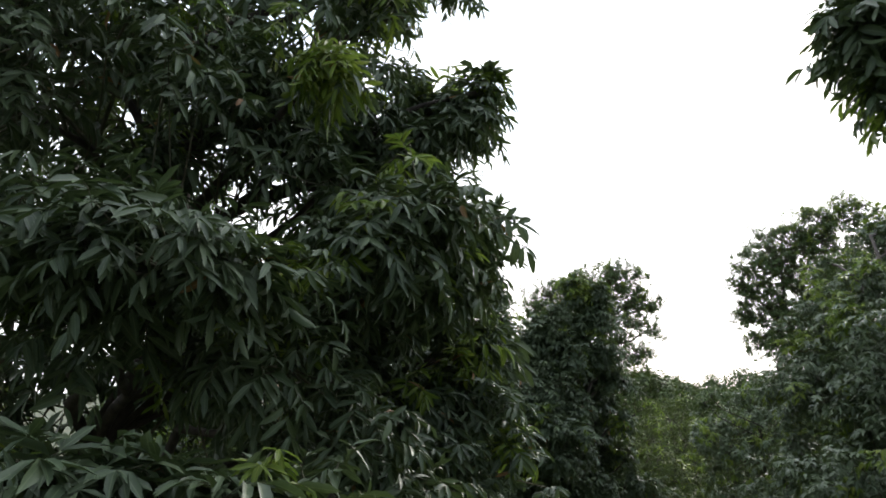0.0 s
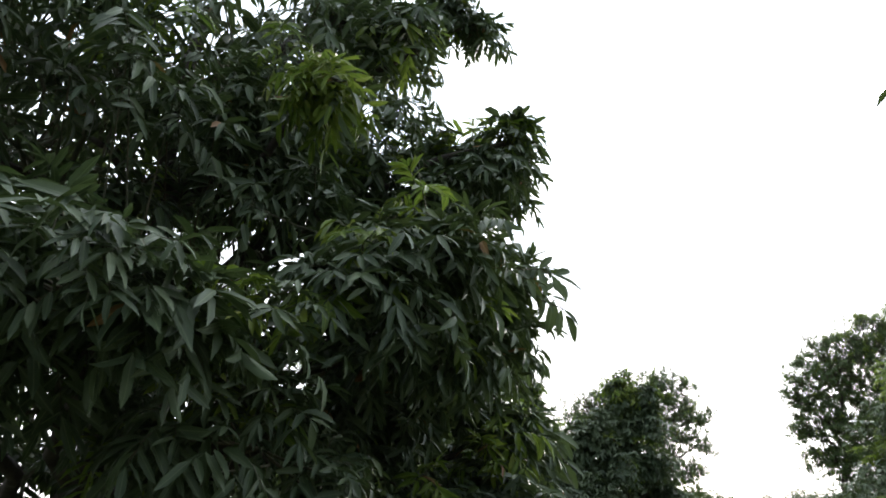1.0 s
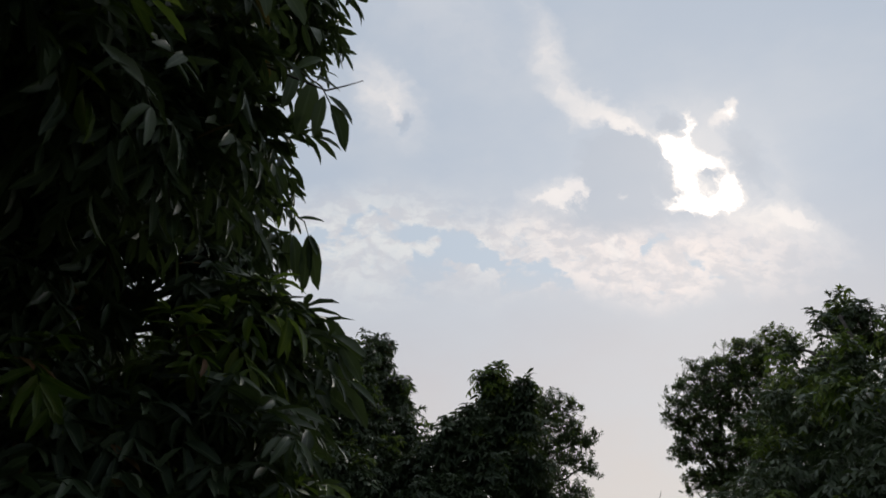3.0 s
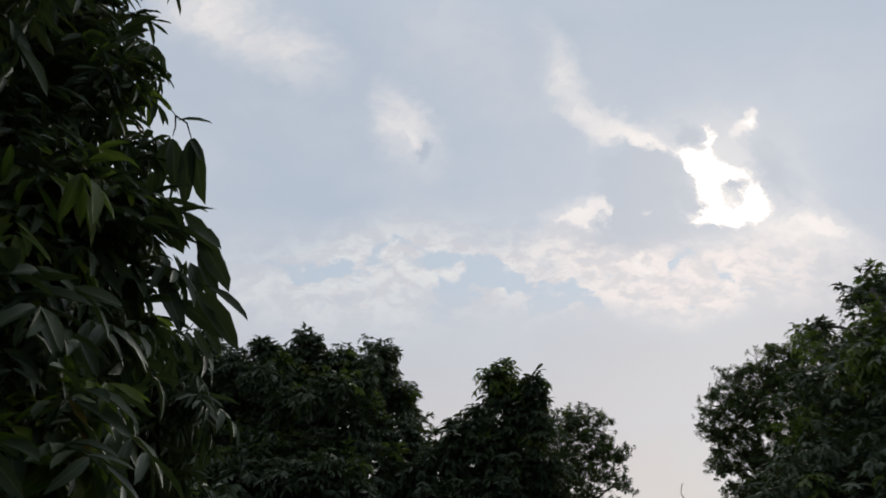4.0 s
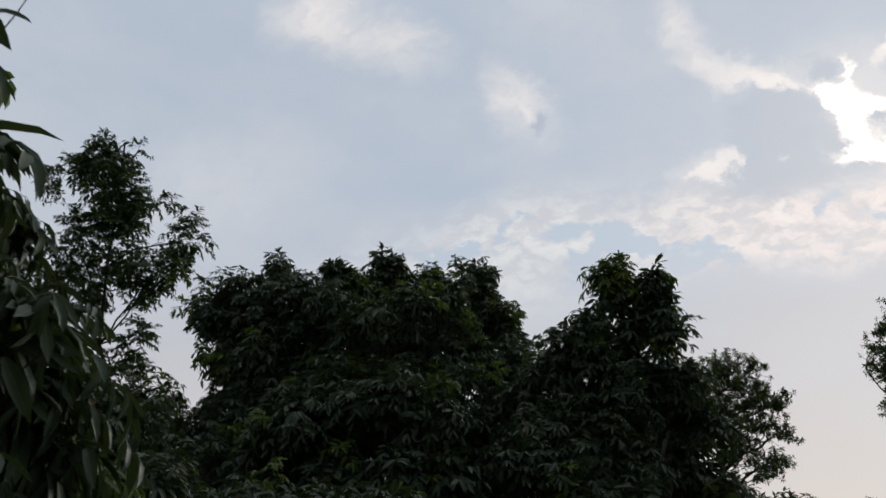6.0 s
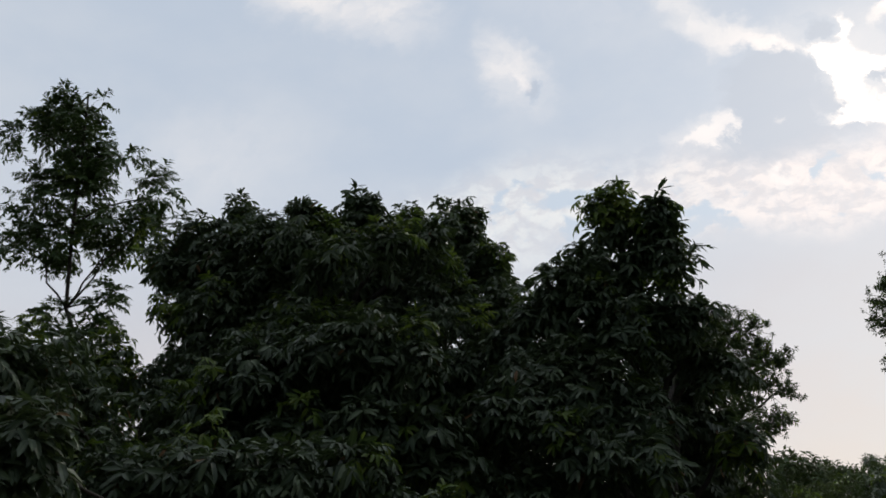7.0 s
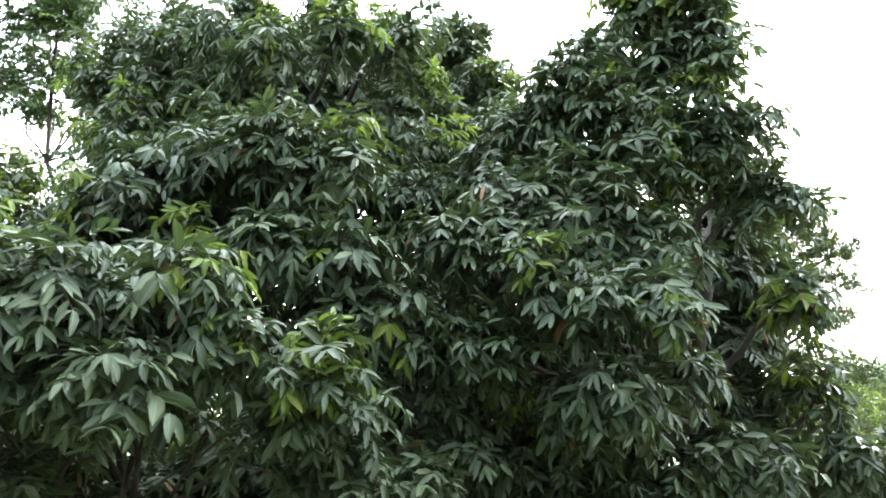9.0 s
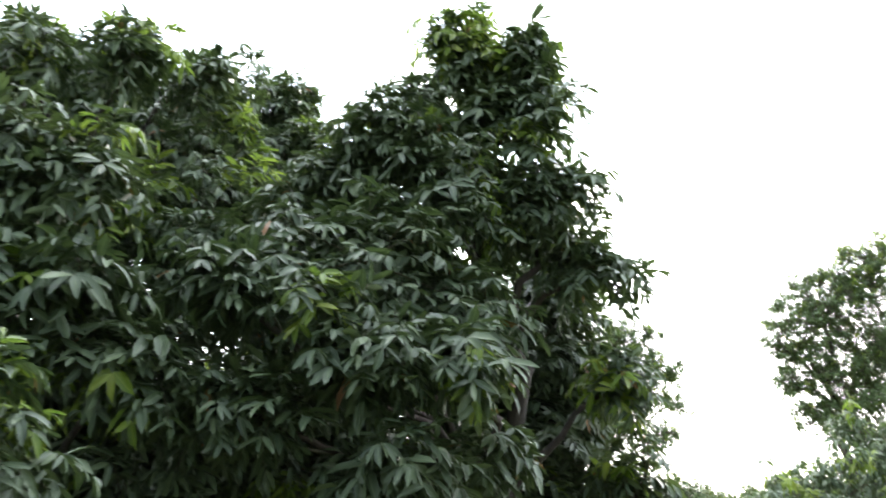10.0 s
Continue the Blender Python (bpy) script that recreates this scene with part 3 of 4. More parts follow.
def sprig(tree, stems, leaves, facing=(0.25, -1.0, 0.35)):
    """Thin stems with single leaves on a tree's edge. leaves: root, tip, how wide."""
    for stem in stems:
        pts = np.array(stem, float) - np.array(tree.location)
        v, f = tubes([(pts, np.linspace(0.0038, 0.0022, len(pts)))], 5)
        add_mesh("stem", v, f, [TWIG], tree)
    for i, (root, tip, wide) in enumerate(leaves):
        root, tip = np.array(root, float), np.array(tip, float)
        length = np.linalg.norm(tip - root)
        along = (tip - root) / length
        across = unit(np.cross(along, np.array(facing) + (0.3 * math.sin(2.4 * i), 0, 0.3 * math.cos(1.7 * i))))
        up = np.cross(across, along)
        ob = new("leaf", leaf_mesh("fine", i % 4, LEAF))
        ob.parent = tree
        m = np.eye(4)
        m[:3, 0], m[:3, 1], m[:3, 2], m[:3, 3] = across * length * wide, along * length, up * length, root - np.array(tree.location)
        ob.matrix_basis = Matrix(m.tolist())


ORCHARD = "evergreen orchard trees along the path"

# the large tree that the path passes first
big_tree = build_tree("orchard_tree", (-2.2, 4.4), (-1.8, 4.6, 4.6), [
    (-1.20, 2.25, 1.42, 0.38, 0.3, 0.2, 1.2), (-0.75, 2.35, 1.38, 0.32, 0.26, 0.17, 1.2), (-0.45, 2.6, 1.38, 0.28, 0.26, 0.17, 1.2), (-1.75, 2.3, 0.9, 0.85, 0.5, 0.6), (-2.05, 2.85, 2.35, 0.9, 0.6, 0.36, 1.0, 0.07), (-1.15, 3.0, 2.2, 0.6, 0.55, 0.3, 1.0, 0.08),
    (-1.0, 4.1, 1.35, 0.95, 0.9, 0.85, 0.33), (-0.26, 4.45, 2.60, 0.46, 0.50, 0.42, 1.1), (-0.24, 5.2, 1.2, 0.60, 0.65, 0.85, 0.7),
    (-0.19, 5.4, 3.90, 0.40, 0.60, 0.42, 1.2), (-1.35, 4.6, 4.1, 0.9, 0.9, 1.0, 0.5), (-0.95, 5.1, 4.75, 0.45, 0.5, 0.45, 0.8), (-0.48, 4.6, 4.30, 0.32, 0.32, 0.30, 0.8),
    (-2.5, 3.9, 3.5, 1.2, 1.2, 1.1, 0.55), (-1.9, 4.2, 2.5, 1.3, 1.4, 1.5, 0.28), (-2.50, 4.60, 3.85, 0.55, 0.45, 0.5, 0.8), (-0.68, 5.0, 1.78, 0.5, 0.4, 0.45, 0.8), (-2.7, 4.9, 1.5, 1.1, 0.6, 1.0, 0.5), (-1.6, 5.6, 1.3, 0.8, 0.45, 0.9, 0.36), (-0.95, 4.5, 3.05, 0.75, 0.75, 0.5, 0.5), (-1.45, 4.1, 2.8, 0.45, 0.4, 0.35, 0.7), (-0.69, 3.65, 3.46, 0.20, 0.20, 0.23, 2.0, 1.5),
    (-0.40, 5.55, 2.6, 0.50, 0.45, 0.60), (-0.53, 5.8, 3.25, 0.40, 0.42, 0.6), (-0.06, 5.30, 1.85, 0.36, 0.40, 0.40), (-0.5, 3.8, 2.55, 0.55, 0.5, 0.36), (-0.9, 3.7, 1.9, 0.5, 0.5, 0.35, 0.5),
    (-0.40, 5.2, 4.95, 0.30, 0.28, 0.28), (-0.16, 5.0, 4.75, 0.18, 0.18, 0.16), (-0.08, 5.90, 2.10, 0.20, 0.2, 0.32, 1.4), (-0.78, 5.0, 2.35, 0.5, 0.4, 0.5),
    (-0.14, 5.9, 2.72, 0.15, 0.2, 0.22, 1.1), (0.07, 4.4, 2.76, 0.18, 0.30, 0.17, 1.2), (0.03, 5.2, 3.96, 0.2, 0.25, 0.2, 1.3), (0.06, 4.7, 2.54, 0.16, 0.2, 0.15, 1.1), (0.11, 5.5, 2.12, 0.19, 0.2, 0.2), (0.12, 5.45, 1.85, 0.17, 0.17, 0.15), (-0.62, 5.1, 3.4, 0.55, 0.5, 0.45)],
    11, "large evergreen orchard tree with drooping glossy dark green leaves", single=300, near=(0.6, 4.9, 2.0), fair=2.3,
    mats=(LEAF, YOUNG, DRY), group=ORCHARD, girth=0.13, leaf=0.112, pairs=4, gap=0.212, inner=0.2, droop=0.75, slim=0.72, hang=(-0.1, 1.0), sway=0.5)
sprig(big_tree, [((-0.30, 5.80, 3.12), (-0.15, 5.86, 3.05), (-0.06, 5.86, 2.94), (0.02, 5.86, 2.86), (0.07, 5.86, 2.79)), ((0.07, 5.86, 2.79), (0.075, 5.86, 2.74), (0.07, 5.86, 2.70)),
                 ((0.07, 5.86, 2.79), (0.12, 5.85, 2.75), (0.14, 5.86, 2.69))],
      [((0.08, 5.86, 2.77), (0.21, 5.85, 2.775), 0.9), ((0.06, 5.86, 2.70), (-0.02, 5.84, 2.67), 0.9), ((0.06, 5.86, 2.70), (0.04, 5.86, 2.48), 0.85), ((0.07, 5.86, 2.69), (0.12, 5.84, 2.48), 0.7),
       ((0.14, 5.86, 2.69), (0.14, 5.86, 2.42), 0.7), ((0.15, 5.86, 2.69), (0.20, 5.85, 2.45), 0.75), ((0.14, 5.86, 2.69), (0.20, 5.83, 2.58), 0.9)])
sprig(big_tree, [((0.10, 5.50, 2.24), (0.22, 5.50, 2.21), (0.33, 5.50, 2.10), (0.36, 5.50, 1.98)), ((0.10, 5.48, 2.00), (0.24, 5.50, 1.98), (0.39, 5.50, 1.94))],
      [((0.39, 5.50, 1.94), (0.51, 5.52, 1.86), 0.8), ((0.34, 5.50, 1.93), (0.49, 5.52, 1.79), 0.8), ((0.33, 5.50, 2.12), (0.44, 5.52, 1.94), 0.9), ((0.28, 5.50, 2.19), (0.39, 5.52, 2.06), 0.8),
       ((0.34, 5.50, 2.05), (0.41, 5.52, 1.93), 1.1), ((0.30, 5.50, 1.90), (0.44, 5.52, 1.81), 1.0), ((0.24, 5.50, 1.98), (0.34, 5.46, 1.80), 1.0), ((0.22, 5.50, 2.21), (0.30, 5.46, 2.06), 1.0)])
sprig(big_tree, [((0.08, 4.60, 2.72), (0.24, 4.64, 2.72), (0.32, 4.64, 2.66), (0.35, 4.64, 2.60))],
      [((0.34, 4.64, 2.63), (0.43, 4.64, 2.55), 0.9), ((0.35, 4.64, 2.60), (0.42, 4.64, 2.47), 0.9), ((0.33, 4.64, 2.63), (0.31, 4.62, 2.48), 0.9), ((0.29, 4.64, 2.68), (0.27, 4.62, 2.50), 0.9),
       ((0.28, 4.64, 2.70), (0.38, 4.66, 2.68), 0.9), ((0.24, 4.64, 2.72), (0.31, 4.64, 2.79), 0.9), ((0.24, 4.64, 2.72), (0.22, 4.60, 2.56), 0.9)])
sprig(big_tree, [((0.08, 4.20, 2.70), (0.19, 4.22, 2.71), (0.27, 4.22, 2.68))],
      [((0.27, 4.22, 2.68), (0.41, 4.20, 2.615), 0.7), ((0.27, 4.22, 2.68), (0.36, 4.24, 2.72), 1.1), ((0.26, 4.22, 2.68), (0.33, 4.20, 2.55), 0.9), ((0.20, 4.22, 2.71), (0.27, 4.22, 2.78), 0.9), ((0.20, 4.22, 2.71), (0.24, 4.18, 2.57), 0.9)])
# its neighbour
low_tree = build_tree("orchard_tree", (-1.7, 7.7), (-1.4, 7.6, 1.6), [
    (-0.56, 7.1, 2.06, 0.42, 0.45, 0.38, 1.2), (-0.52, 7.2, 0.9, 0.70, 0.6, 0.75, 1.3), (-1.8, 7.9, 1.3, 1.0, 0.9, 0.8, 1.1), (-3.2, 7.9, 1.2, 0.9, 0.6, 0.9, 1.0), (-0.20, 7.3, 1.5, 0.30, 0.28, 0.26), (-0.71, 6.75, 2.06, 0.4, 0.35, 0.35),
    (-1.5, 8.7, 0.8, 0.8, 0.7, 0.7), (-1.2, 7.8, 0.0, 1.1, 1.0, 0.7, 0.6), (-0.60, 7.3, 2.42, 0.22, 0.22, 0.22), (-0.85, 7.3, 2.45, 0.25, 0.22, 0.2), (-1.40, 7.4, 2.5, 0.35, 0.35, 0.3),
    (-0.8, 8.2, 1.0, 0.4, 0.4, 0.4), (-1.0, 8.9, 1.28, 0.32, 0.3, 0.3), (-0.89, 7.7, 1.75, 0.5, 0.45, 0.45), (-0.18, 7.0, 2.00, 0.2, 0.2, 0.2), (-0.24, 6.95, 2.24, 0.15, 0.15, 0.12, 1.2), (-0.14, 6.9, 1.05, 0.26, 0.24, 0.3)],
    12, "low bushy orchard tree with long hanging dark leaves", single=300, near=(0.8, 6.6, 1.4), fair=1.8, mats=(LEAF, YOUNG, DRY),
    group=ORCHARD, girth=0.08, leaf=0.12, pairs=4, gap=0.19, droop=1.1, slim=0.68, hang=(0.1, 1.4))
sprig(low_tree, [((-0.30, 6.95, 2.24), (-0.15, 6.93, 2.30), (-0.05, 6.92, 2.30))],
      [((-0.05, 6.92, 2.30), (0.08, 6.92, 2.26), 0.8), ((-0.08, 6.92, 2.30), (0.03, 6.90, 2.19), 0.8), ((-0.12, 6.92, 2.30), (-0.02, 6.88, 2.14), 0.8), ((-0.16, 6.93, 2.29), (-0.10, 6.90, 2.12), 0.8), ((-0.10, 6.92, 2.30), (0.00, 6.98, 2.35), 0.8)])
# the low tree in front of the pair at the end: shelves of leaves round a shaded middle
front_tree = build_tree("orchard_tree", (-1.3, 12.5), (-1.1, 12.2, 0.9), [
    (-0.10, 11.3, 1.32, 0.26, 0.26, 0.22, 1.3, 0.25), (-0.43, 11.0, 1.22, 0.36, 0.32, 0.24, 1.1, 0.06), (-0.85, 10.9, 1.28, 0.38, 0.32, 0.25, 1.1, 0.08), (-1.3, 10.9, 1.32, 0.38, 0.32, 0.25, 1.1, 0.08),
    (0.08, 11.5, 1.02, 0.36, 0.30, 0.24, 1.2, 0.1), (0.27, 11.9, 0.80, 0.36, 0.33, 0.34), (-0.19, 11.0, 0.86, 0.36, 0.28, 0.22, 1.2), (-0.73, 10.8, 0.88, 0.38, 0.28, 0.2, 1.2), (0.25, 11.95, 0.42, 0.30, 0.25, 0.22),
    (-1.25, 10.8, 0.85, 0.38, 0.28, 0.2, 1.0, 0.1), (-0.7, 11.6, 1.0, 0.7, 0.5, 0.5), (-1.5, 11.5, 1.2, 0.8, 0.6, 0.6), (-2.2, 10.9, 1.2, 0.85, 0.7, 0.7, 1.0, 0.07), (-2.9, 11.6, 1.7, 0.9, 0.9, 0.75, 1.0, 0.2),
    (-2.05, 10.35, 1.88, 0.55, 0.5, 0.40, 1.0, 0.1), (-1.1, 9.75, 1.32, 0.34, 0.3, 0.28, 1.1, 0.04), (-1.6, 9.9, 1.2, 0.45, 0.4, 0.4, 1.0, 0.04), (-0.4, 12.6, 0.1, 1.1, 0.35, 0.8, 1.4), (-1.6, 12.0, 0.1, 0.9, 0.35, 0.7, 1.3), (-2.6, 12.2, 0.2, 1.0, 0.5, 0.8, 1.3), (-1.9, 12.5, 0.55, 0.6, 0.35, 0.5, 1.3), (-0.9, 11.2, 0.42, 0.5, 0.28, 0.18, 0.6),
    (0.44, 11.65, 0.97, 0.18, 0.18, 0.16, 1.4, 0.8)],
    13, "low spreading orchard tree with broad pale-topped green leaves", single=300, near=(0.9, 10.2, 0.8), fair=1.9, mats=(LEAF, YOUNG, DRY),
    group=ORCHARD, girth=0.06, leaf=0.09, rachis=0.16, gap=0.185)
# the wide round-topped tree: the dome behind, a lower bulge and its shelves before it
build_tree("orchard_tree", (-1.5, 14.8), (-1.3, 14.7, 3.6), [
    (-3.55, 15.00, 4.33, 0.42, 0.45, 0.46), (-2.98, 14.80, 4.20, 0.67, 0.70, 0.75), (-2.13, 14.60, 4.07, 0.67, 0.68, 0.69), (-1.37, 13.60, 3.98, 0.32, 0.30, 0.28),
    (-1.33, 14.80, 4.10, 0.67, 0.68, 0.68), (-1.05, 15.10, 4.32, 0.62, 0.61, 0.58), (-0.40, 15.60, 4.22, 0.67, 0.68, 0.68), (0.0, 16.30, 4.60, 0.44, 0.56, 0.70, 1.1), (0.47, 16.00, 3.98, 0.38, 0.45, 0.56, 0.8),
    (-2.38, 14.6, 4.74, 0.26, 0.26, 0.28, 1.5), (-1.57, 14.4, 4.56, 0.25, 0.24, 0.26, 1.5), (-1.0, 15.0, 4.86, 0.28, 0.26, 0.30, 1.5), (-0.42, 15.2, 4.62, 0.28, 0.26, 0.26, 1.6), (0.14, 16.3, 4.98, 0.26, 0.26, 0.28, 1.6), (-3.05, 14.7, 4.66, 0.28, 0.26, 0.24, 1.4),
    (-0.86, 13.4, 3.5, 0.35, 0.3, 0.28), (-0.34, 13.8, 3.75, 0.4, 0.35, 0.28), (0.0, 14.4, 4.0, 0.3, 0.3, 0.25), (-0.64, 15.00, 3.34, 1.09, 0.80, 0.68), (-2.27, 14.60, 3.31, 1.11, 0.90, 0.70), (0.30, 15.50, 3.21, 0.67, 0.60, 0.53), (-2.95, 14.7, 3.2, 0.65, 0.6, 0.6),
    (-1.25, 12.90, 2.46, 0.56, 0.49, 0.46, 1.1, 0.06), (-0.53, 12.80, 2.40, 0.42, 0.38, 0.39, 1.1, 0.06), (-0.10, 12.80, 2.30, 0.32, 0.31, 0.35, 1.1, 0.2), (-1.60, 12.80, 2.20, 0.42, 0.35, 0.32),
    (0.18, 12.60, 1.63, 0.38, 0.30, 0.2, 1.2, 0.1), (-0.27, 12.60, 1.76, 0.37, 0.30, 0.2, 1.2), (0.32, 12.80, 1.30, 0.42, 0.34, 0.27), (-0.9, 12.7, 1.75, 0.5, 0.35, 0.3),
    (-1.9, 13.4, 1.9, 0.95, 0.7, 0.7), (-1.2, 14.0, 2.5, 1.3, 0.9, 0.8), (-3.0, 14.6, 2.3, 0.85, 0.8, 0.8), (-0.3, 13.6, 1.2, 0.9, 0.45, 0.7, 1.3), (-0.8, 13.9, 0.2, 1.4, 0.8, 1.0, 0.8), (0.7, 13.9, 0.8, 0.6, 0.4, 0.6, 1.3), (0.9, 14.3, 0.0, 0.9, 0.5, 0.7), (0.3, 14.5, 2.3, 0.75, 0.7, 0.8), (0.3, 13.5, 0.7, 0.65, 0.5, 0.6)],
    14, "wide round-topped orchard tree with dense dark foliage", single=200, near=(0.2, 11.8, 1.6), group=ORCHARD, mats=(LEAF, YOUNG, DRY), girth=0.12)
# the tree with two upright tops and a shaded hollow in its skirt
build_tree("orchard_tree", (1.9, 14.7), (2.1, 14.4, 3.2), [
    # the left top's large young share puts its lit, lighter green into colour
    (1.95, 14.1, 3.82, 0.26, 0.27, 0.52, 1.6, 0.45), (2.43, 14.1, 3.68, 0.22, 0.24, 0.50, 1.6, 0.08), (2.2, 14.15, 3.15, 0.48, 0.40, 0.40), (2.1, 14.4, 2.7, 0.62, 0.5, 0.5),
    (1.70, 14.05, 3.38, 0.28, 0.26, 0.28, 1.4), (1.42, 14.0, 3.12, 0.37, 0.32, 0.30, 1.5), (1.2, 14.1, 2.85, 0.40, 0.36, 0.34, 1.3), (1.74, 14.0, 2.6, 0.5, 0.45, 0.45), (2.52, 14.2, 2.64, 0.34, 0.34, 0.36), (2.72, 14.4, 2.18, 0.32, 0.36, 0.36), (1.3, 13.7, 2.1, 0.6, 0.6, 0.55), (0.95, 14.2, 2.4, 0.5, 0.5, 0.5),
    (2.5, 15.3, 1.75, 0.55, 0.3, 0.75, 1.8), (2.45, 15.3, 0.9, 0.5, 0.25, 0.5, 1.5), (2.86, 14.5, 1.45, 0.20, 0.28, 0.45), (2.90, 14.6, 0.75, 0.24, 0.30, 0.36), (2.75, 15.2, 0.0, 0.65, 0.5, 0.6), (3.15, 14.6, 0.35, 0.36, 0.32, 0.32), (3.45, 15.0, -0.15, 0.5, 0.4, 0.5), (2.2, 15.7, 1.2, 0.7, 0.4, 1.1), (2.45, 15.2, 1.45, 0.42, 0.3, 0.9, 1.6), (2.55, 15.4, 2.35, 0.45, 0.3, 0.5, 1.6), (2.4, 15.0, 0.5, 0.5, 0.3, 0.6, 1.4),
    (0.74, 13.00, 1.68, 0.36, 0.30, 0.24, 1.2, 0.12), (1.11, 13.00, 1.62, 0.30, 0.27, 0.23, 1.2, 0.14), (1.34, 13.00, 1.32, 0.38, 0.34, 0.32), (1.86, 13.10, 1.29, 0.30, 0.26, 0.22, 1.2, 0.14), (0.87, 13.00, 1.10, 0.38, 0.32, 0.27),
    (1.45, 13.2, 0.75, 0.45, 0.35, 0.28), (1.95, 13.5, 0.85, 0.35, 0.35, 0.25), (1.8, 13.8, 1.75, 0.45, 0.45, 0.4), (2.3, 13.9, 0.35, 0.45, 0.4, 0.3), (1.4, 14.0, 0.2, 0.8, 0.5, 0.6), (0.3, 15.4, 1.7, 0.7, 0.5, 0.8), (1.4, 15.0, 1.6, 0.8, 0.5, 1.0), (1.25, 15.2, 0.9, 0.6, 0.35, 0.6, 1.4)],
    15, "orchard tree with two upright leafy tops over a dense skirt", single=200, near=(1.5, 11.8, 1.4), group=ORCHARD, mats=(LEAF, YOUNG, DRY))
# the tree that reaches over the path from the other side
build_tree("orchard_tree", (4.6, 4.4), (4.3, 4.3, 3.3), [
    (2.15, 3.75, 3.72, 0.38, 0.32, 0.26), (2.6, 3.9, 3.3, 0.35, 0.35, 0.35), (2.25, 3.8, 3.4, 0.14, 0.15, 0.16), (3.4, 4.0, 3.9, 0.75, 0.75, 0.6), (4.0, 4.2, 3.1, 1.0, 1.0, 1.1), (4.6, 4.6, 1.8, 1.1, 1.1, 1.2)],
    16, "orchard tree reaching a leafy bough over the path", single=60, near=(2.0, 3.6, 3.4), group=ORCHARD)
# trees on the far side of the path
side_tree = build_tree("orchard_tree", (5.9, 11.2), (6.0, 11.4, 3.3), [
    (5.2, 11.5, 2.0, 0.9, 1.0, 1.0), (6.0, 12.0, 3.2, 0.8, 0.8, 0.9, 1.0, 0.3), (7.31, 13.5, 5.0, 0.30, 0.3, 0.45), (5.95, 12.5, 4.08, 0.2, 0.2, 0.15), (7.33, 13.0, 4.55, 0.65, 0.65, 0.45), (7.11, 13.2, 4.03, 0.55, 0.55, 0.5), (5.4, 9.6, 2.1, 1.1, 1.1, 1.1),
    (4.8, 9.2, 0.8, 1.2, 1.1, 1.0), (7.0, 11.0, 2.6, 1.3, 1.3, 1.6), (5.2, 11.5, 0.4, 1.1, 1.1, 1.2)],
    17, "orchard tree with yellowish green young growth on top", young=0.15, group=ORCHARD, gap=0.27, detail="coarse")
build_tree("orchard_tree", (8.6, 22.6), (8.4, 22.6, 1.2), [
    (8.0, 22.4, 0.6, 1.6, 1.4, 1.1), (7.2, 22.1, 0.9, 0.9, 0.9, 0.9), (8.6, 22.4, 1.6, 1.0, 1.0, 0.8, 1.0, 0.1), (9.4, 22.8, 0.8, 1.4, 1.4, 1.4), (8.5, 22.6, -0.8, 1.6, 1.4, 1.0)],
    18, "low orchard tree with pale green leaves", whorl=14, droop=1.3, inset=0.0, detail="coarse", gap=0.26, leaf=0.19, young=0.2, group=ORCHARD)
build_tree("orchard_tree", (-4.9, 13.8), (-4.8, 13.7, 2.2), [
    (-4.6, 13.8, 2.78, 0.75, 0.75, 0.6, 1.0, 0.2), (-3.85, 13.6, 2.60, 0.65, 0.65, 0.6, 1.0, 0.2), (-5.5, 13.8, 2.0, 0.9, 0.9, 0.9),
    (-4.5, 13.6, 1.0, 1.2, 1.0, 1.0)],
    24, "small orchard tree with light green tips", detail="coarse", gap=0.24, group=ORCHARD, girth=0.08)
# leafless twigs that stand out of the crowns
bare_twig(side_tree, [(4.30, 11.40, 1.38), (3.68, 11.30, 1.63), (3.62, 11.30, 1.69), (3.53, 11.30, 1.81), (3.47, 11.30, 1.95), (3.50, 11.30, 2.04)], 0.009)
bare_twig(side_tree, [(4.30, 11.40, 1.20), (3.62, 11.30, 1.52), (3.56, 11.30, 1.59), (3.50, 11.30, 1.68)], 0.008)
bare_twig(low_tree, [(-0.50, 7.12, 1.95), (-0.22, 7.10, 2.34), (-0.14, 7.10, 2.46), (-0.09, 7.10, 2.56)], 0.004)
bare_twig(big_tree, [(0.10, 4.60, 2.72), (0.34, 4.60, 2.62), (0.40, 4.60, 2.64), (0.45, 4.60, 2.66)], 0.004)
bare_twig(front_tree, [(-3.10, 11.60, 2.20), (-3.45, 11.60, 2.60), (-3.50, 11.60, 2.83), (-3.42, 11.60, 3.06)], 0.008)
bare_twig(front_tree, [(-3.20, 11.60, 2.30), (-3.40, 11.62, 2.70), (-3.30, 11.60, 2.90)], 0.006)
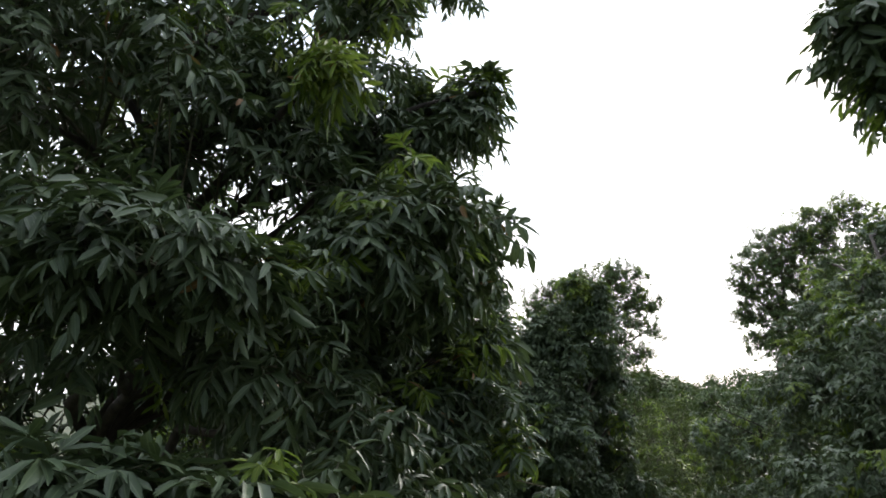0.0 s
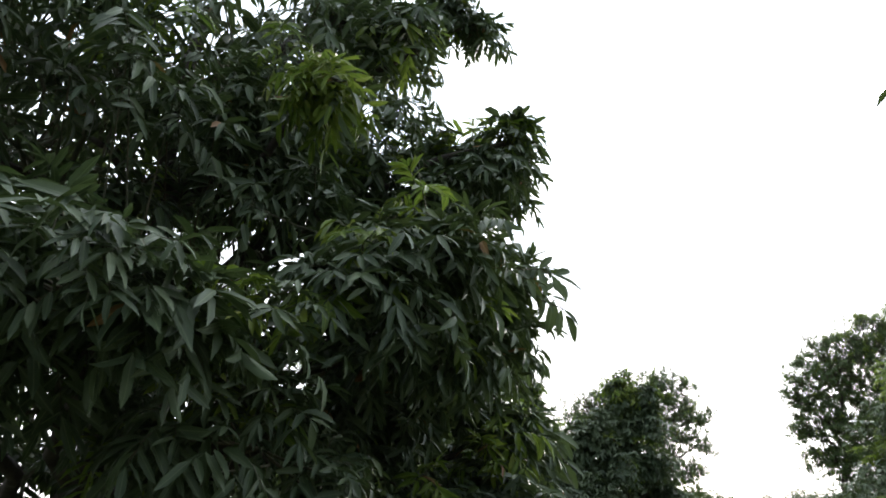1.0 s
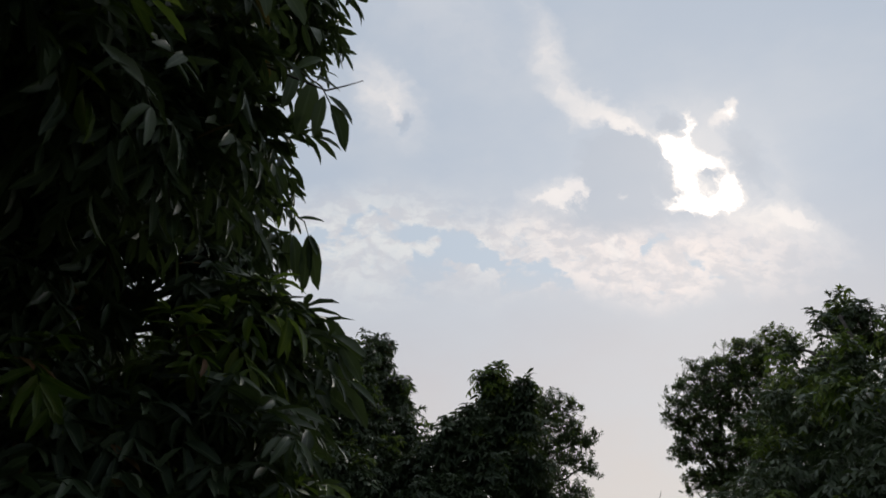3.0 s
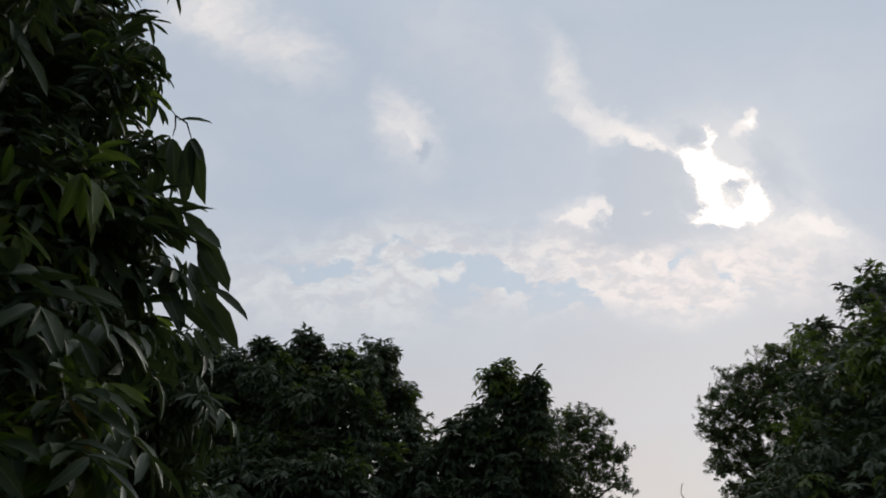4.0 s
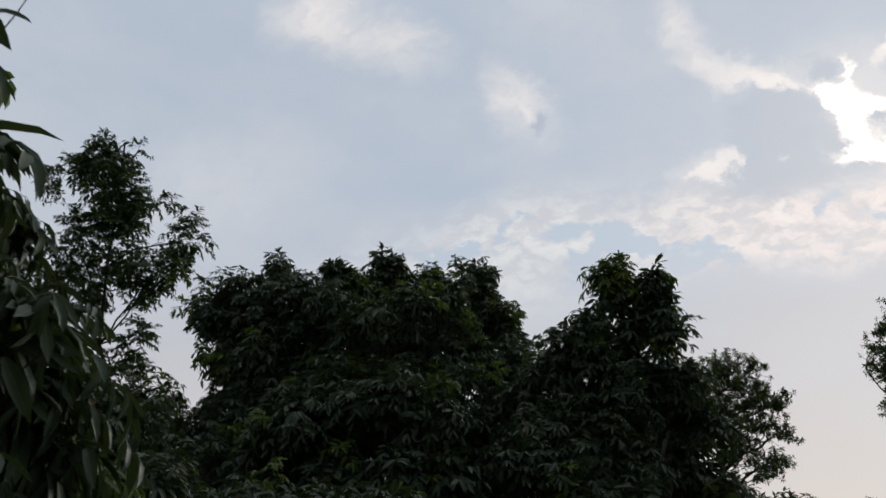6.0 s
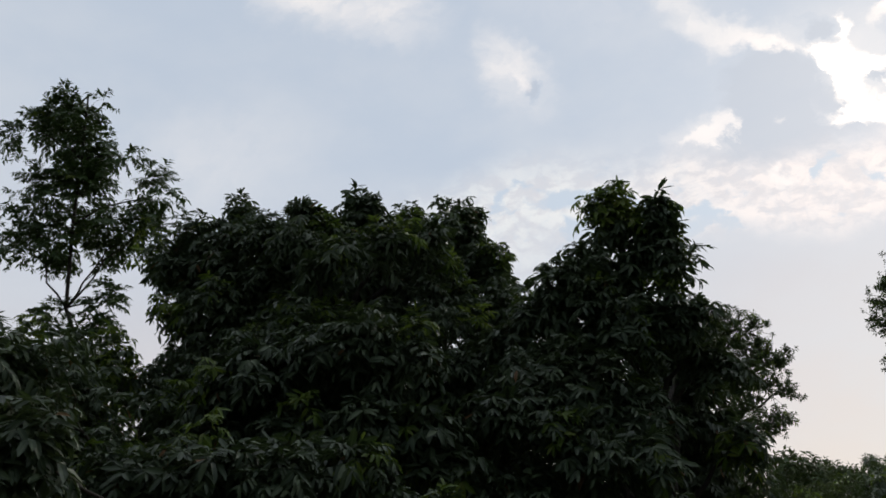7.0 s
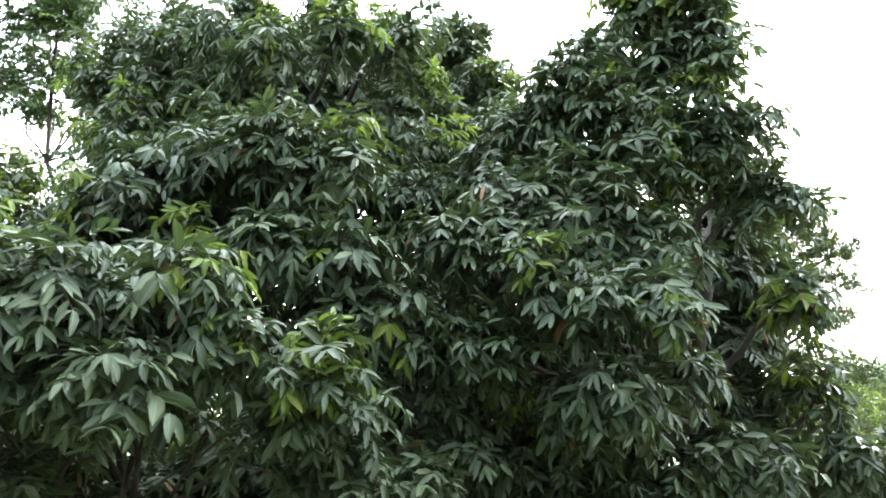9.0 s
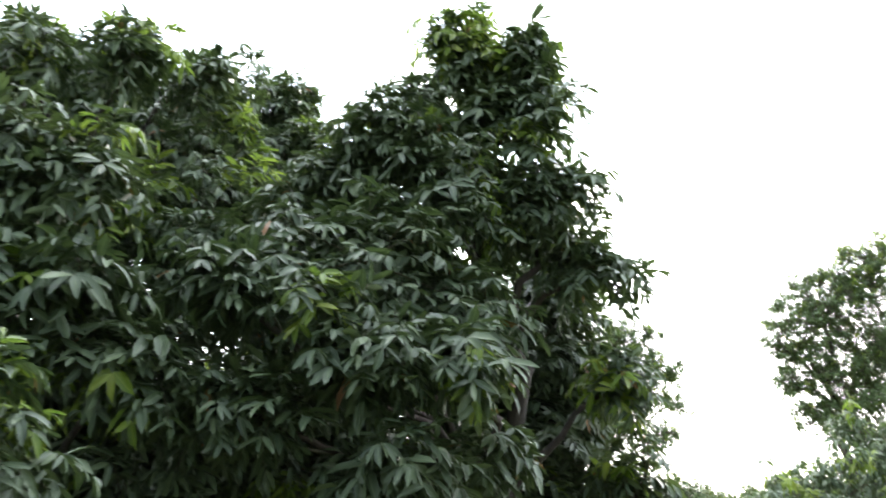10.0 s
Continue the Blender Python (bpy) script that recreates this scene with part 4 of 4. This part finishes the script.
# dense trees added to block light: behind the row, and unseen behind the start
stand = [(-1.2, 18.4, 30, 0.85), (2.4, 18.0, 150, 0.72), (-4.8, 17.6, 260, 0.75), (5.4, -1.2, 70, 1.0), (-3.4, -2.6, 200, 1.0), (1.0, -7.0, 320, 1.0)]
x0, y0 = stand[0][:2]
z0 = ground_height(x0, y0)
first = build_tree("orchard_tree", (x0, y0), (x0 + 0.1, y0, z0 + 3.6), [
    (x0 - 0.9, y0, z0 + 2.4, 1.2, 1.2, 1.2), (x0 + 0.9, y0 + 0.4, z0 + 2.6, 1.2, 1.2, 1.2), (x0, y0 - 0.7, z0 + 1.6, 1.5, 1.2, 1.2),
    (x0, y0 + 0.2, z0 + 4.0, 1.1, 1.1, 1.0), (x0 + 0.2, y0 + 0.9, z0 + 1.4, 1.4, 1.1, 1.1)],
    25, "dense evergreen orchard tree with dark leaves, added to block light", whorl=14, droop=1.3, inset=0.0, detail="coarse", gap=0.26, leaf=0.19, group=ORCHARD)
for k, (x, y, turn, s) in enumerate(stand):
    m = pose(x, y, ground_height(x, y) - 0.05, 0, 0, turn) @ Matrix.Scale(s, 4)
    if k:
        copy_thing(first, m).scale = (s, s, s)
FAR = dict(detail="coarse", inset=0.0, whorl=12, gap=0.31, leaf=0.24, droop=0.35)
build_tree("broadleaf_tree", (16.2, 31.5), (16.0, 31.2, 6.5), [
    (16.0, 31.0, 6.2, 2.0, 1.8, 2.0, 1.0, 0.3), (17.5, 31.5, 4.5, 2.0, 1.8, 2.3), (15.6, 31.0, 3.2, 1.8, 1.8, 2.0)],
    19, "tall broadleaf tree with yellowish green crown", mats=(FAR_LEAF, YOUNG), girth=0.2, **FAR)
build_tree("broadleaf_tree", (8.0, 46.5), (8.0, 46.2, 8.0), [
    (7.6, 46.2, 7.9, 2.9, 2.7, 2.75), (9.67, 45.60, 7.90, 1.25, 1.15, 1.2), (10.75, 45.60, 7.70, 0.83, 0.89, 0.95, 0.8), (10.69, 45.60, 6.37, 1.00, 0.97, 0.94, 0.7), (9.99, 45.60, 4.84, 0.88, 0.85, 0.82, 0.7),
    (8.94, 45.80, 5.76, 1.32, 1.68, 2.05, 0.8), (9.4, 45.8, 9.2, 1.5, 1.3, 1.2), (5.0, 46.5, 6.9, 2.0, 2.0, 2.5)],
    20, "tall round-crowned broadleaf tree seen far off", mats=(FAR_LEAF, YOUNG), young=0.1, girth=0.3, **FAR)
build_tree("broadleaf_tree", (20.8, 50.5), (20.8, 50.2, 11.0), [
    # young shares of 0.6 put the yellow light on the top into colour
    (20.4, 50.0, 11.4, 2.7, 2.6, 2.6), (22.6, 50.0, 13.0, 2.1, 2.0, 1.95, 1.0, 0.4), (23.4, 50.0, 13.9, 1.6, 1.5, 1.4, 1.0, 0.6), (25.4, 50.0, 14.5, 1.7, 1.6, 1.5, 1.0, 0.6), (18.0, 49.6, 9.8, 0.9, 1.1, 0.9), (18.4, 49.6, 7.6, 1.0, 1.2, 0.9),
    (24.5, 50.5, 10.0, 3.0, 3.0, 3.4), (22.0, 50.0, 7.0, 3.0, 2.8, 2.4), (23.5, 50.0, 4.0, 3.0, 2.8, 2.6), (19.6, 49.6, 6.0, 1.6, 1.6, 1.4), (19.8, 50.0, 8.6, 1.8, 1.8, 1.6)],
    21, "tall broadleaf tree with a broken ragged crown", mats=(FAR_LEAF, YOUNG), young=0.12, girth=0.3, **FAR)
# the slender tall trees behind the row
SLENDER = dict(detail="coarse", inset=0.10, gap=0.31, inner=0.15, stalks=5, pairs=7, rachis=0.38, leaf=0.135, droop=0.55, mats=(TALL_LEAF, YOUNG), young=0.03)
build_tree("slender_tree", (-8.1, 19.3), (-8.5, 19.3, 10.6), [
    (-8.75, 19.3, 10.30, 0.72, 0.65, 0.42), (-9.95, 19.3, 10.17, 0.43, 0.39, 0.50), (-8.75, 19.3, 9.39, 0.72, 0.65, 0.48), (-7.59, 19.3, 8.96, 0.32, 0.29, 0.28),
    (-8.69, 19.3, 8.25, 1.08, 0.73, 0.54), (-6.69, 19.3, 7.93, 0.52, 0.47, 0.40), (-6.85, 19.3, 7.34, 0.45, 0.41, 0.28), (-9.72, 19.3, 7.39, 0.41, 0.38, 0.36),
    (-8.73, 19.3, 7.08, 0.76, 0.69, 0.43), (-7.50, 19.3, 6.97, 0.49, 0.45, 0.48), (-7.70, 19.3, 5.72, 0.36, 0.33, 0.36), (-8.68, 19.3, 5.55, 0.36, 0.33, 0.24),
    (-8.07, 19.3, 5.07, 0.63, 0.57, 0.21)],
    22, "tall slender tree with tiers of feathery dark leaves", girth=0.07, **SLENDER)
build_tree("slender_tree", (-12.2, 19.5), (-12.0, 19.3, 7.6), [
    (-11.1, 19.0, 7.6, 0.6, 0.6, 0.5), (-12.0, 19.2, 7.2, 1.0, 0.8, 0.8), (-11.6, 19.2, 5.6, 0.8, 0.8, 0.7)],
    23, "slender tree with feathery dark leaves", girth=0.08, **SLENDER)

# ---- the slope beyond: bushes and the wooded rise ----
far_rng = np.random.default_rng(5)


def bush_kinds(name, label, size, leaf, mats, seed, count):
    kinds = []
    for k in range(count):
        r = np.random.default_rng(seed + k)
        floor = ground_height(0, -400)
        lobes = []
        for i in range(6):
            a = r.uniform(0, 6.28)
            rr = size * r.uniform(0.15, 0.6)
            s = size * r.uniform(0.42, 0.65)
            lobes.append((rr * math.cos(a), -400 + rr * math.sin(a), floor + size * r.uniform(0.6, 1.5), s, s, s * r.uniform(0.7, 1.0)))
        kinds.append(build_tree(name, (0, -400), (0, -400, floor + size * 1.2), lobes, seed + k, label, gap=leaf * 1.5, inner=0.1, inset=0.0, whorl=8,
                                leaf=leaf, droop=0.4, detail="coarse", mats=mats, young=0.15, girth=size * 0.06,
                                category="bush" if "bush" in name else "tree"))
    return kinds


bushes = bush_kinds("bush", "tall yellowish green bush on the far slope", 3.2, 0.42, (BUSH_LEAF, YOUNG), 40, 3)
rise = bush_kinds("woodland_tree", "distant tree of the wooded rise", 4.6, 0.75, (FAR_LEAF, BUSH_LEAF), 50, 3)


def scatter(kinds, spots, group):
    for k, (x, y, s) in enumerate(spots):
        m = pose(x, y, ground_height(x, y) - 0.1, 0, 0, far_rng.uniform(0, 360)) @ Matrix.Diagonal((s, s, s * far_rng.uniform(0.85, 1.1), 1))
        if k < len(kinds):
            kinds[k].matrix_basis = m
            tagged(kinds[k], group=group)
        else:
            copy_thing(kinds[k % len(kinds)], m).scale = m.to_scale()


def slope_spots(rows, gap, small, large):
    """Spots in the stretch of the slope that opens between the rows of trees."""
    return [(x + far_rng.uniform(-0.3, 0.3) * gap, y + far_rng.uniform(-3, 3), far_rng.uniform(small, large))
            for y in rows for x in np.arange(y * 0.13, y * 0.50, gap)]


scatter(bushes, slope_spots((44, 52, 61, 71), 4.2, 0.7, 1.0), "bushes on the slope")
scatter(rise, slope_spots((86, 105, 130, 160), 6.8, 0.85, 1.3), "trees on the wooded rise")
